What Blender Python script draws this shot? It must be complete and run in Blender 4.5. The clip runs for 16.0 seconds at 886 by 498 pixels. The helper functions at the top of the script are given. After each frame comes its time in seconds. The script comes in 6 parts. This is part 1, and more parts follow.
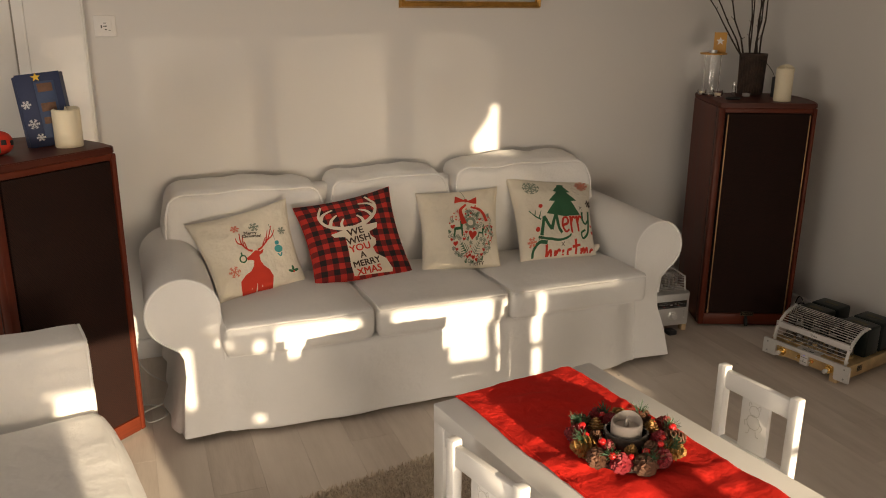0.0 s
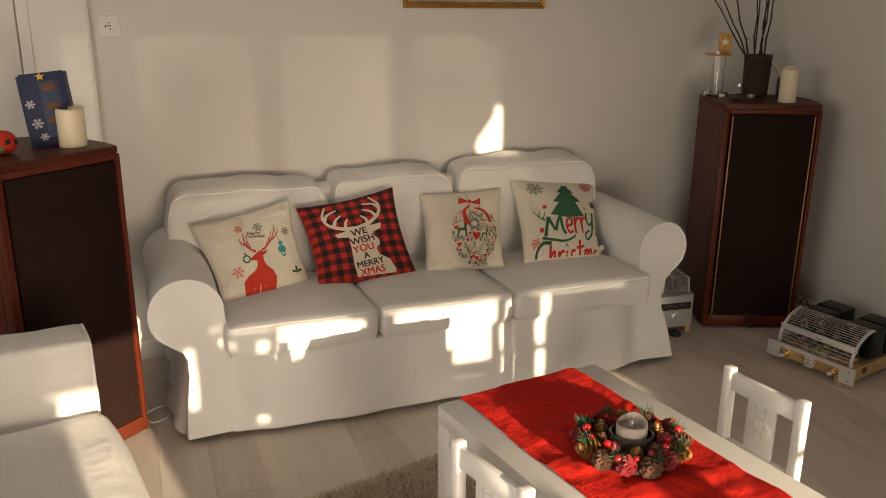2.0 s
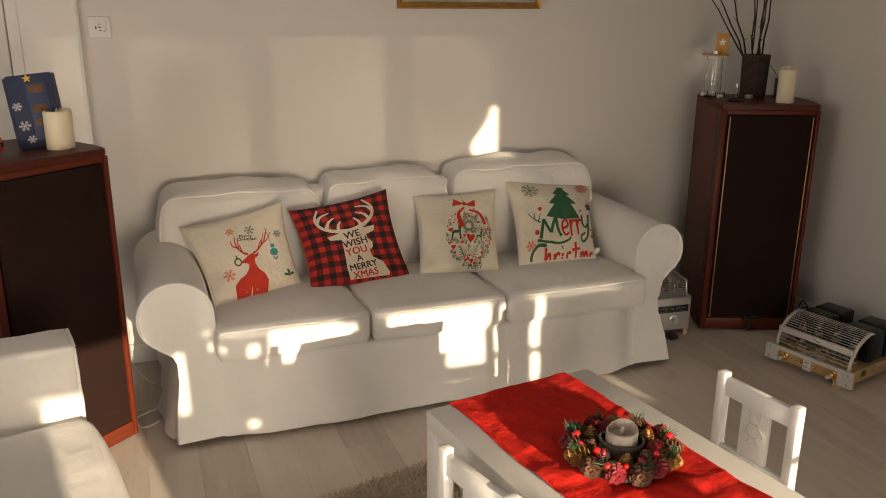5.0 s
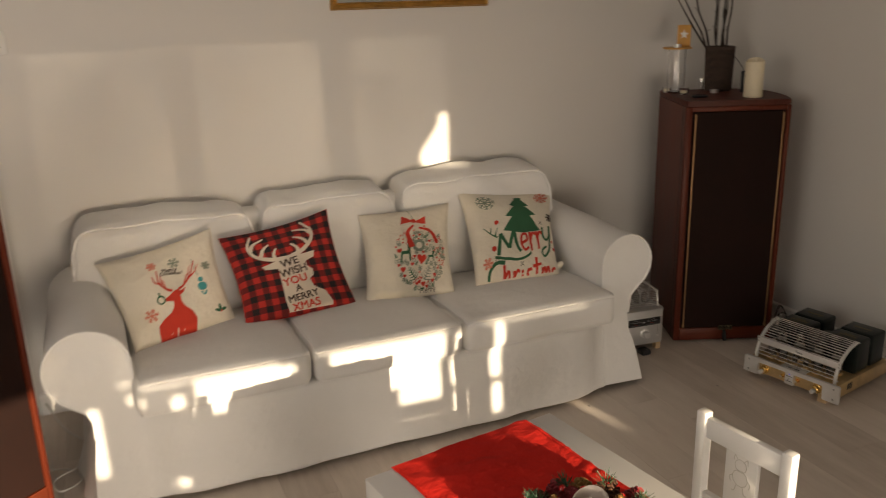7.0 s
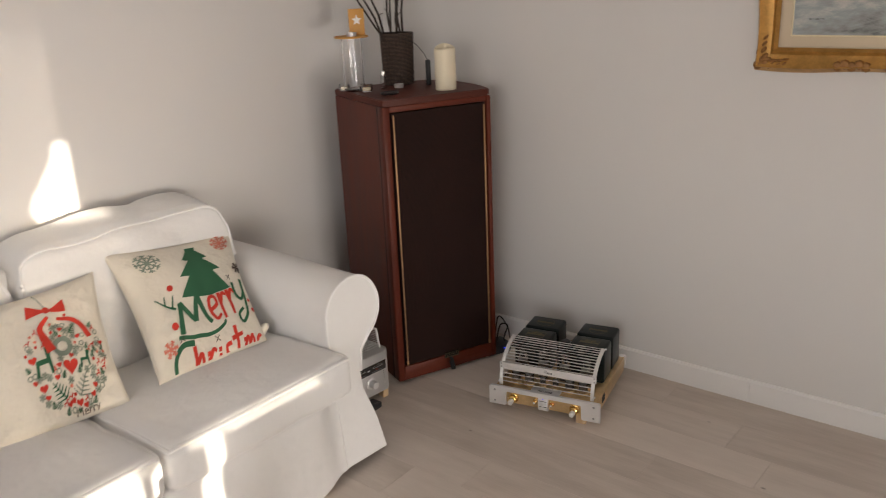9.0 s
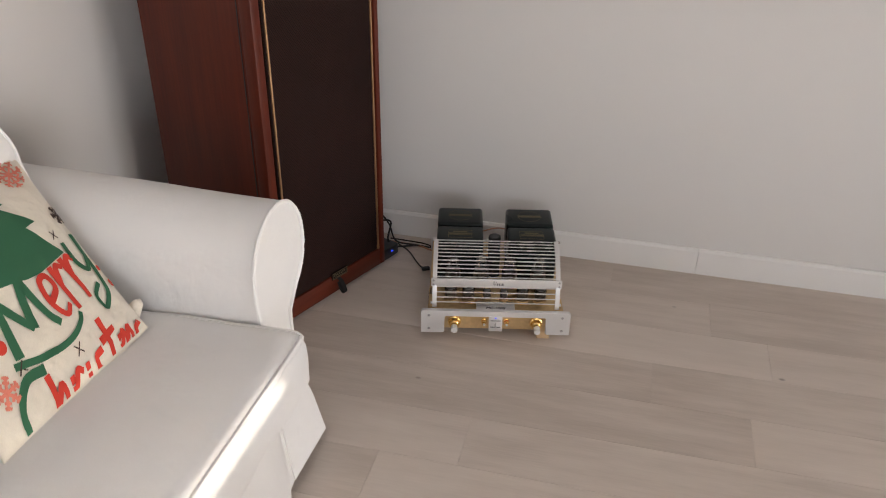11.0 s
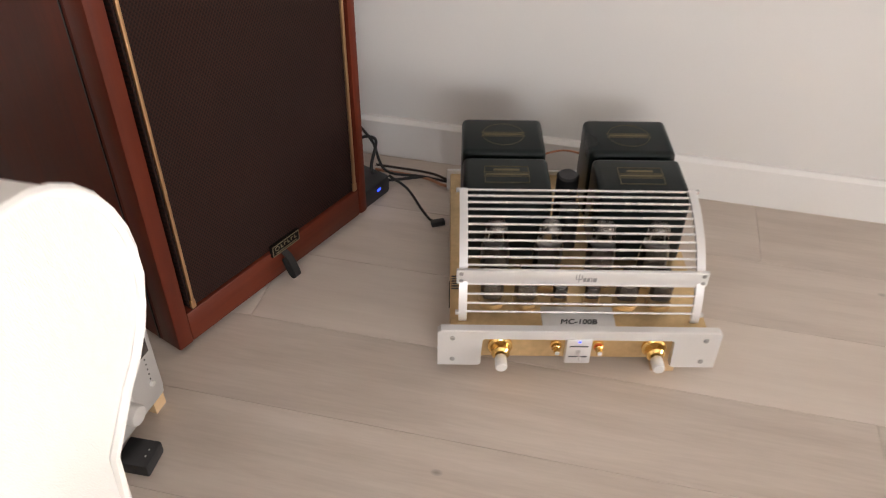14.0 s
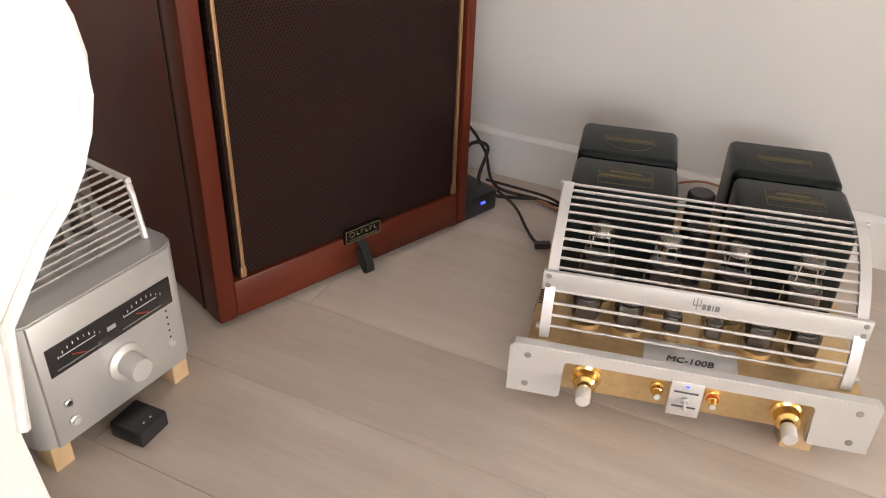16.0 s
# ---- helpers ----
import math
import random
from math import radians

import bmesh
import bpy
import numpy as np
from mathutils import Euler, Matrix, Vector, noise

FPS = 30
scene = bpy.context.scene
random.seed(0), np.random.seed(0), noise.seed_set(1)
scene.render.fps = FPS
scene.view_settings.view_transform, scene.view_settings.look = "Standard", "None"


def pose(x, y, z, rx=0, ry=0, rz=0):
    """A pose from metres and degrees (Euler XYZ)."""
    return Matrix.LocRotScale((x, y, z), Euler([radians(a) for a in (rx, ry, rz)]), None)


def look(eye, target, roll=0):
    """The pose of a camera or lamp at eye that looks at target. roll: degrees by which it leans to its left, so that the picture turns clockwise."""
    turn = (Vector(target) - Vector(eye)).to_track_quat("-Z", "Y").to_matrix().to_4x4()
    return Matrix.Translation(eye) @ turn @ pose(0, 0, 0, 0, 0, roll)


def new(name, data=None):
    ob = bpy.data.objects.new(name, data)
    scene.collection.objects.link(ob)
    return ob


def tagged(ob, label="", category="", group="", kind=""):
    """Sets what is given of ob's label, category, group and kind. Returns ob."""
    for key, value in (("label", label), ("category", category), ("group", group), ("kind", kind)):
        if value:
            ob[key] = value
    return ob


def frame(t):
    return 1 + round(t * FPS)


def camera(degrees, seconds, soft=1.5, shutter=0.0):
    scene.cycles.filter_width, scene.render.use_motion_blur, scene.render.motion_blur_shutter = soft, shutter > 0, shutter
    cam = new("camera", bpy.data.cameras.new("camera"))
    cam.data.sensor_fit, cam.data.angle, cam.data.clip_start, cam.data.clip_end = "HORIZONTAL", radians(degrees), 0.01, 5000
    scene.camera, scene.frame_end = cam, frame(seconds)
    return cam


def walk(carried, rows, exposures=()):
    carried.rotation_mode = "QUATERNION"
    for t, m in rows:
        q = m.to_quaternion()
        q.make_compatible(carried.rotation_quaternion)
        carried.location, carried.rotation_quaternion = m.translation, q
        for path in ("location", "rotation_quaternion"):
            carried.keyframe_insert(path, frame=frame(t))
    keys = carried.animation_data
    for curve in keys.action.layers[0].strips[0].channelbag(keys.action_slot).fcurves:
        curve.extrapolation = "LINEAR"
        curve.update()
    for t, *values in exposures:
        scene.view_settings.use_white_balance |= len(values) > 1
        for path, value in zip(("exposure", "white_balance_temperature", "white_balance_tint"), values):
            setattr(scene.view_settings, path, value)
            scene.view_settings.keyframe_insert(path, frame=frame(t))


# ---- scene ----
cam = camera(56.9, 16.0, 1.0, 0.4)
PATH = [
    (0, (0.257, 0.198, 1.573), (0.944, 1.983, 0.99), 0.4),
    (0.5, (0.255, 0.198, 1.569), (0.942, 1.985, 0.989), 0.5),
    (1, (0.253, 0.203, 1.57), (0.939, 1.99, 0.99), 0.5),
    (1.5, (0.255, 0.205, 1.573), (0.939, 1.991, 0.989), 0.5),
    (2, (0.254, 0.207, 1.57), (0.936, 1.995, 0.989), 0.5),
    (2.5, (0.259, 0.203, 1.571), (0.935, 1.994, 0.991), 0.4),
    (3, (0.258, 0.201, 1.572), (0.934, 1.992, 0.991), 0.3),
    (5.5, (0.344, 0.245, 1.566), (1.018, 2.037, 0.988), 0.4),
    (6, (0.437, 0.294, 1.565), (1.107, 2.087, 0.985), 0.5),
    (6.5, (0.501, 0.374, 1.558), (1.167, 2.168, 0.977), 0.2),
    (7, (0.499, 0.487, 1.571), (1.239, 2.251, 0.986), -1.6),
    (7.2, (0.499, 0.571, 1.561), (1.377, 2.271, 0.979), -2.5),
    (7.5, (0.497, 0.677, 1.563), (1.6, 2.235, 0.966), -3.7),
    (7.7, (0.527, 0.75, 1.553), (1.758, 2.202, 0.939), -3.4),
    (8, (0.604, 0.869, 1.543), (1.879, 2.28, 0.925), -4.4),
    (8.2, (0.635, 0.951, 1.549), (1.939, 2.333, 0.925), -4.1),
    (8.5, (0.671, 1.095, 1.556), (2.061, 2.388, 0.928), -2.2),
    (8.7, (0.697, 1.187, 1.549), (2.107, 2.461, 0.926), -2.5),
    (9, (0.719, 1.332, 1.534), (2.185, 2.535, 0.9), -2.5),
    (9.2, (0.723, 1.449, 1.532), (2.25, 2.569, 0.887), -3.7),
    (9.5, (0.751, 1.641, 1.494), (2.356, 2.627, 0.821), -4.2),
    (9.7, (0.777, 1.744, 1.504), (2.407, 2.628, 0.753), -3.0),
    (11.8, (1.334, 2.634, 1.328), (3.002, 2.921, 0.263), 0.6),
    (12, (1.399, 2.64, 1.342), (3.052, 2.92, 0.251), 0.4),
    (12.5, (1.582, 2.712, 1.319), (3.227, 2.986, 0.214), 0.9),
    (13, (1.782, 2.727, 1.285), (3.365, 2.993, 0.092), 1.2),
    (13.5, (1.993, 2.711, 1.153), (3.509, 2.974, -0.125), 2.1),
    (14, (2.084, 2.744, 0.948), (3.586, 3.079, -0.329), 0.7),
    (14.5, (2.156, 2.753, 0.82), (3.703, 3.109, -0.398), 0.4),
    (15, (2.187, 2.738, 0.753), (3.774, 3.144, -0.395), 2.0),
    (15.5, (2.18, 2.714, 0.736), (3.706, 3.34, -0.394), 1.4),
    (16, (2.177, 2.686, 0.707), (3.706, 3.402, -0.366), 2.2),
]
EXPOSURES = [(0, 1.02, 7700, 10), (6.8, 1.02, 7600, 10), (7.5, 1.18, 7250, 10), (8.2, 1.62, 6850, 10), (9.0, 2.02, 6450, 10), (9.7, 2.12, 6300, 10), (12.0, 2.56, 6050, 10), (13.5, 2.95, 6250, 10), (16.0, 3.18, 6450, 10)]
walk(cam, [(t, look(eye, target, roll)) for t, eye, target, roll in PATH], EXPOSURES)

# ---- light ----
SUN_WAY = (-0.19, 1.0, -0.162)
sun = new("sun", bpy.data.lights.new("sun", "SUN"))
sun.data.energy, sun.data.angle, sun.data.color = 5.0, radians(0.48), (1.0, 0.86, 0.68)
sun.matrix_world = look((0, 0, 0), SUN_WAY)
world = bpy.data.worlds.new("world")
scene.world = world
world.use_nodes = True
sky = world.node_tree.nodes.new("ShaderNodeTexSky")
sky.sky_type, sky.sun_disc, sky.sun_elevation, sky.sun_rotation = "NISHITA", False, radians(9.0), radians(169.2)
world.node_tree.nodes["Background"].inputs["Strength"].default_value = 0.08
world.node_tree.links.new(sky.outputs[0], world.node_tree.nodes["Background"].inputs["Color"])


def window_light(name, eye, target, sx, sy, watts, color, spread=180):
    ob = new(name, bpy.data.lights.new(name, "AREA"))
    ob.data.shape, ob.data.size, ob.data.size_y, ob.data.energy, ob.data.color = "RECTANGLE", sx, sy, watts, color
    ob.data.spread = radians(spread)
    ob.matrix_world = look(eye, target)
    return ob


window_light("front_window_light", (1.05, -1.40, 0.50), (0.95, 2.9, 0.0), 1.30, 0.70, 5.2, (1.0, 0.92, 0.85), 70)
window_light("side_window_light", (-2.30, 0.75, 1.25), (3.0, 0.75, 1.25), 2.3, 1.8, 17.5, (1.0, 0.95, 0.94))


# ---- materials ----
def shader(name):
    m = bpy.data.materials.new(name)
    m.use_nodes = True
    nt = m.node_tree
    return m, nt, nt.nodes["Principled BSDF"]


def put(nt, kind, **kw):
    n = nt.nodes.new(kind)
    for k, v in kw.items():
        if k in n.inputs:
            n.inputs[k].default_value = v
    return n


def maths(nt, op, a, b=None):
    n = nt.nodes.new("ShaderNodeMath")
    n.operation = op
    for i, v in enumerate((a, b)):
        if v is None:
            continue
        if isinstance(v, (int, float)):
            n.inputs[i].default_value = v
        else:
            nt.links.new(v, n.inputs[i])
    return n.outputs[0]


def ramp(nt, fac, stops):
    n = nt.nodes.new("ShaderNodeValToRGB")
    el = n.color_ramp.elements
    while len(el) < len(stops):
        el.new(0.5)
    for e, (p, c) in zip(el, stops):
        e.position, e.color = p, (*c, 1)
    nt.links.new(fac, n.inputs[0])
    return n.outputs[0]


def coords(nt, scale=(1, 1, 1), kind="Object"):
    tc = nt.nodes.new("ShaderNodeTexCoord")
    mp = nt.nodes.new("ShaderNodeMapping")
    mp.inputs["Scale"].default_value = scale
    nt.links.new(tc.outputs[kind], mp.inputs["Vector"])
    return mp.outputs[0]


def noise_tex(nt, vec, scale, detail=4.0, rough=0.55):
    n = put(nt, "ShaderNodeTexNoise", Scale=scale, Detail=detail, Roughness=rough)
    nt.links.new(vec, n.inputs["Vector"])
    return n.outputs["Fac"]


def bump(nt, bsdf, height, strength, dist=0.002):
    b = put(nt, "ShaderNodeBump", Strength=strength, Distance=dist)
    nt.links.new(height, b.inputs["Height"])
    nt.links.new(b.outputs[0], bsdf.inputs["Normal"])


def shade(c, k):
    return tuple(min(1.0, a * k) for a in c)


def plain(name, color, rough=0.5, metal=0.0, var=0.08, scale=6.0, fine=220.0, relief=0.15, coat=0.0, sheen=0.0, spec=0.5):
    """A surface with broad and fine variation of tone, roughness and relief."""
    m, nt, b = shader(name)
    v = coords(nt)
    broad, grain = noise_tex(nt, v, scale), noise_tex(nt, v, fine, 2.0)
    mix = maths(nt, "ADD", maths(nt, "MULTIPLY", broad, 0.7), maths(nt, "MULTIPLY", grain, 0.3))
    nt.links.new(ramp(nt, mix, [(0.3, shade(color, 1 - var)), (0.7, shade(color, 1 + var))]), b.inputs["Base Color"])
    nt.links.new(maths(nt, "ADD", maths(nt, "MULTIPLY", broad, 0.16), rough - 0.08), b.inputs["Roughness"])
    b.inputs["Metallic"].default_value = metal
    b.inputs["Specular IOR Level"].default_value = spec
    b.inputs["Coat Weight"].default_value = coat
    b.inputs["Sheen Weight"].default_value = sheen
    bump(nt, b, grain, relief, 0.0015)
    return m


def cloth(name, color, thread=900.0, var=0.05, fold=0.5, sheen=0.15):
    """Woven cotton: fine threads, soft creases."""
    m, nt, b = shader(name)
    v = coords(nt)
    broad, crease = noise_tex(nt, v, 3.0, 3.0), noise_tex(nt, v, 14.0, 3.0)
    weave = noise_tex(nt, v, thread, 1.0)
    mix = maths(nt, "ADD", maths(nt, "MULTIPLY", broad, 0.6), maths(nt, "MULTIPLY", weave, 0.4))
    nt.links.new(ramp(nt, mix, [(0.3, shade(color, 1 - var)), (0.7, shade(color, 1 + var))]), b.inputs["Base Color"])
    b.inputs["Roughness"].default_value = 0.92
    b.inputs["Sheen Weight"].default_value = sheen
    b.inputs["Specular IOR Level"].default_value = 0.2
    h = maths(nt, "ADD", maths(nt, "MULTIPLY", crease, 5.0 * fold), maths(nt, "MULTIPLY", weave, 0.35))
    bump(nt, b, h, 0.55, 0.004)
    return m


def veneer(name, dark, light, grain_axis="z", gloss=0.32):
    """Stained wood with stretched grain under satin varnish."""
    m, nt, b = shader(name)
    s = {"x": (0.9, 12, 12), "y": (12, 0.9, 12), "z": (12, 12, 0.9)}[grain_axis]
    v = coords(nt, s)
    g1, g2 = noise_tex(nt, v, 1.6, 6.0, 0.65), noise_tex(nt, v, 9.0, 3.0)
    mix = maths(nt, "ADD", maths(nt, "MULTIPLY", g1, 0.75), maths(nt, "MULTIPLY", g2, 0.25))
    nt.links.new(ramp(nt, mix, [(0.22, dark), (0.85, light)]), b.inputs["Base Color"])
    nt.links.new(maths(nt, "ADD", maths(nt, "MULTIPLY", g1, 0.15), gloss - 0.05), b.inputs["Roughness"])
    b.inputs["Coat Weight"].default_value = 0.03
    b.inputs["Specular IOR Level"].default_value = 0.22
    b.inputs["Coat Roughness"].default_value = 0.25
    bump(nt, b, g2, 0.08, 0.001)
    return m


def plank_wood():
    m, nt, b = shader("greige_oak_laminate")
    tc, info = nt.nodes.new("ShaderNodeTexCoord"), nt.nodes.new("ShaderNodeObjectInfo")
    shift = nt.nodes.new("ShaderNodeVectorMath")
    shift.operation = "SCALE"
    shift.inputs[0].default_value = (7.3, 3.1, 0.0)
    nt.links.new(info.outputs["Random"], shift.inputs["Scale"])
    add = nt.nodes.new("ShaderNodeVectorMath")
    add.operation = "ADD"
    nt.links.new(tc.outputs["Object"], add.inputs[0])
    nt.links.new(shift.outputs[0], add.inputs[1])
    mp = nt.nodes.new("ShaderNodeMapping")
    mp.inputs["Scale"].default_value = (14, 1.1, 1)
    nt.links.new(add.outputs[0], mp.inputs["Vector"])
    grain = noise_tex(nt, mp.outputs[0], 2.2, 7.0, 0.62)
    fibre = noise_tex(nt, mp.outputs[0], 16.0, 3.0)
    wide = nt.nodes.new("ShaderNodeMapping")
    wide.inputs["Scale"].default_value = (5, 1.3, 1)
    nt.links.new(add.outputs[0], wide.inputs["Vector"])
    cloud = noise_tex(nt, wide.outputs[0], 1.6, 3.0)
    mix = maths(nt, "ADD", maths(nt, "MULTIPLY", grain, 0.36), maths(nt, "ADD", maths(nt, "MULTIPLY", cloud, 0.46), maths(nt, "MULTIPLY", fibre, 0.18)))
    tone = maths(nt, "ADD", mix, maths(nt, "MULTIPLY", maths(nt, "SUBTRACT", info.outputs["Random"], 0.5), 0.22))
    col = ramp(nt, tone, [(0.30, (0.50, 0.43, 0.37)), (0.5, (0.62, 0.545, 0.48)), (0.72, (0.70, 0.625, 0.555))])
    knot = nt.nodes.new("ShaderNodeTexVoronoi")
    knot.inputs["Scale"].default_value = 3.2
    kmap = nt.nodes.new("ShaderNodeMapping")
    kmap.inputs["Scale"].default_value = (1.6, 1, 1)
    nt.links.new(add.outputs[0], kmap.inputs["Vector"])
    nt.links.new(kmap.outputs[0], knot.inputs["Vector"])
    spot = ramp(nt, knot.outputs["Distance"], [(0.012, (0.30, 0.30, 0.30)), (0.035, (1, 1, 1))])
    mul = nt.nodes.new("ShaderNodeMix")
    mul.data_type, mul.blend_type = "RGBA", "MULTIPLY"
    mul.inputs["Factor"].default_value = 0.75
    nt.links.new(col, mul.inputs["A"])
    nt.links.new(spot, mul.inputs["B"])
    nt.links.new(mul.outputs["Result"], b.inputs["Base Color"])
    nt.links.new(maths(nt, "ADD", maths(nt, "MULTIPLY", fibre, 0.2), 0.33), b.inputs["Roughness"])
    bump(nt, b, fibre, 0.12, 0.001)
    return m


def grille_cloth():
    """Punched brown grille: rows of small dark holes, staggered."""
    m, nt, b = shader("brown_punched_grille")
    tc = nt.nodes.new("ShaderNodeTexCoord")
    sep = nt.nodes.new("ShaderNodeSeparateXYZ")
    nt.links.new(tc.outputs["Object"], sep.inputs[0])
    p = 0.0056
    def cell(dx, dz):
        fx = maths(nt, "SUBTRACT", maths(nt, "FRACT", maths(nt, "ADD", maths(nt, "DIVIDE", sep.outputs["X"], p), dx + 400)), 0.5)
        fz = maths(nt, "SUBTRACT", maths(nt, "FRACT", maths(nt, "ADD", maths(nt, "DIVIDE", sep.outputs["Z"], p * 1.5), dz + 400)), 0.5)
        fz = maths(nt, "MULTIPLY", fz, 1.5)
        return maths(nt, "ADD", maths(nt, "MULTIPLY", fx, fx), maths(nt, "MULTIPLY", fz, fz))
    near = maths(nt, "MINIMUM", cell(0, 0), cell(0.5, 0.5))
    solid = ramp(nt, near, [(0.055, (0, 0, 0)), (0.12, (1, 1, 1))])
    broad = noise_tex(nt, coords(nt), 5.0)
    cloth_col = ramp(nt, broad, [(0.3, (0.021, 0.0072, 0.0048)), (0.7, (0.028, 0.009, 0.0058))])
    mix = nt.nodes.new("ShaderNodeMix")
    mix.data_type = "RGBA"
    mix.inputs["A"].default_value = (0.003, 0.002, 0.002, 1)
    nt.links.new(solid, mix.inputs["Factor"])
    nt.links.new(cloth_col, mix.inputs["B"])
    nt.links.new(mix.outputs["Result"], b.inputs["Base Color"])
    b.inputs["Roughness"].default_value = 0.8
    b.inputs["Specular IOR Level"].default_value = 0.2
    bump(nt, b, solid, 0.5, 0.001)
    return m


def plaid_cloth():
    """Buffalo check: red, dark red and black squares from crossing bands."""
    m, nt, b = shader("red_black_buffalo_check")
    tc = nt.nodes.new("ShaderNodeTexCoord")
    sep = nt.nodes.new("ShaderNodeSeparateXYZ")
    nt.links.new(tc.outputs["UV"], sep.inputs[0])
    band = [maths(nt, "GREATER_THAN", maths(nt, "FRACT", maths(nt, "MULTIPLY", sep.outputs[a], 8.0)), 0.5) for a in ("X", "Y")]
    s = maths(nt, "MULTIPLY", maths(nt, "ADD", *band), 0.5)
    weave = noise_tex(nt, coords(nt), 500.0, 1.0)
    s = maths(nt, "ADD", s, maths(nt, "MULTIPLY", maths(nt, "SUBTRACT", weave, 0.5), 0.12))
    col = ramp(nt, s, [(0.15, (0.52, 0.030, 0.022)), (0.40, (0.17, 0.014, 0.013)), (0.62, (0.15, 0.013, 0.012)), (0.88, (0.016, 0.011, 0.012))])
    nt.links.new(col, b.inputs["Base Color"])
    b.inputs["Roughness"].default_value = 0.9
    bump(nt, b, weave, 0.3, 0.002)
    return m


def clear_glass(name, color=(1, 1, 1), rough=0.02, ior=1.35):
    m, nt, b = shader(name)
    b.inputs["Base Color"].default_value = (*color, 1)
    b.inputs["Roughness"].default_value = rough
    b.inputs["Transmission Weight"].default_value = 1.0
    b.inputs["IOR"].default_value = ior
    return m


def wicker_weave():
    m, nt, b = shader("dark_brown_wicker")
    v = coords(nt)
    w = put(nt, "ShaderNodeTexWave", Scale=60.0, Distortion=1.5)
    w.bands_direction = "Z"
    nt.links.new(v, w.inputs["Vector"])
    n = noise_tex(nt, v, 90.0)
    mix = maths(nt, "MULTIPLY", w.outputs["Fac"], n)
    nt.links.new(ramp(nt, mix, [(0.1, (0.026, 0.017, 0.013)), (0.6, (0.13, 0.082, 0.060))]), b.inputs["Base Color"])
    b.inputs["Roughness"].default_value = 0.7
    bump(nt, b, w.outputs["Fac"], 0.6, 0.003)
    return m


def painting(name, base, dark, light, water):
    """Loose brushwork in broad, blurred strokes of oil."""
    m, nt, b = shader(name)
    v = coords(nt, (5, 1, 17))
    v2 = coords(nt, (2.2, 1, 6.5))
    s1, s2, s3 = noise_tex(nt, v, 2.2, 6.0, 0.7), noise_tex(nt, v2, 1.9, 3.0), noise_tex(nt, v, 9.0, 4.0, 0.7)
    mix = maths(nt, "ADD", maths(nt, "MULTIPLY", s1, 0.45), maths(nt, "ADD", maths(nt, "MULTIPLY", s2, 0.40), maths(nt, "MULTIPLY", s3, 0.15)))
    nt.links.new(ramp(nt, mix, [(0.37, dark), (0.45, base), (0.52, water), (0.60, light)]), b.inputs["Base Color"])
    b.inputs["Roughness"].default_value = 0.55
    bump(nt, b, s3, 0.4, 0.002)
    return m


def glow(name, color, strength):
    m, nt, b = shader(name)
    b.inputs["Base Color"].default_value = (*color, 1)
    b.inputs["Emission Color"].default_value = (*color, 1)
    b.inputs["Emission Strength"].default_value = strength
    return m


M_WALL = plain("white_wall_paint", (0.70, 0.685, 0.668), 0.85, var=0.015, scale=1.5, fine=260, relief=0.12)
M_CEIL = plain("white_ceiling_paint", (0.82, 0.81, 0.80), 0.9, var=0.015, scale=2)
M_TRIM = plain("white_satin_trim", (0.80, 0.79, 0.775), 0.42, var=0.02, scale=4, relief=0.05)
M_GAP = plain("dark_joint", (0.10, 0.085, 0.07), 0.9)
M_UNDER = plain("floor_joint", (0.55, 0.48, 0.42), 0.9)
M_PLANK = plank_wood()
M_COTTON = cloth("white_cotton_slipcover", (0.82, 0.81, 0.795), fold=0.6)
M_PIPING = cloth("white_cotton_piping", (0.86, 0.85, 0.835), fold=0.1)
M_CREAM = cloth("cream_linen_cushion", (0.77, 0.71, 0.60), thread=600, var=0.08, fold=1.3)
M_PLAID = plaid_cloth()
M_RED_INK = plain("red_fabric_print", (0.60, 0.045, 0.025), 0.9, relief=0.3, fine=500)
M_CORAL_INK = plain("coral_fabric_print", (0.70, 0.22, 0.15), 0.9, relief=0.3, fine=500)
M_GREEN_INK = plain("green_fabric_print", (0.030, 0.125, 0.060), 0.9, relief=0.3, fine=500)
M_TEAL_INK = plain("teal_fabric_print", (0.05, 0.30, 0.31), 0.9, relief=0.3, fine=500)
M_GREY_INK = plain("grey_green_fabric_print", (0.23, 0.27, 0.21), 0.9, relief=0.3, fine=500)
M_BROWN_INK = plain("dark_brown_fabric_print", (0.06, 0.035, 0.025), 0.9, relief=0.3, fine=500)
M_CREAM_INK = plain("cream_fabric_print", (0.68, 0.60, 0.50), 0.9, relief=0.3, fine=500)
M_MAHOGANY = veneer("mahogany_veneer", (0.048, 0.0075, 0.004), (0.150, 0.027, 0.011), "z", 0.42)
M_MAHOGANY_X = veneer("mahogany_rail_veneer", (0.058, 0.010, 0.005), (0.165, 0.033, 0.014), "x", 0.42)
M_TOP = veneer("dark_mahogany_top", (0.040, 0.008, 0.005), (0.115, 0.024, 0.012), "x", 0.46)
M_GRILLE = grille_cloth()
M_GROOVE = plain("brown_groove", (0.035, 0.018, 0.013), 0.8)
M_GOLD_STRIP = plain("gold_anodised_strip", (0.44, 0.26, 0.13), 0.42, 0.7, relief=0.05)
M_BLACK = plain("black_plastic", (0.018, 0.018, 0.020), 0.42, relief=0.1)
M_BLACK_SOFT = plain("black_rubber", (0.016, 0.015, 0.015), 0.7, relief=0.1)
M_BRASS = plain("aged_brass_plate", (0.62, 0.45, 0.24), 0.36, 0.75, var=0.2, scale=18, fine=120, relief=0.08)
M_GOLD = plain("polished_gold_metal", (0.92, 0.62, 0.22), 0.16, 1.0, var=0.05, relief=0.03)
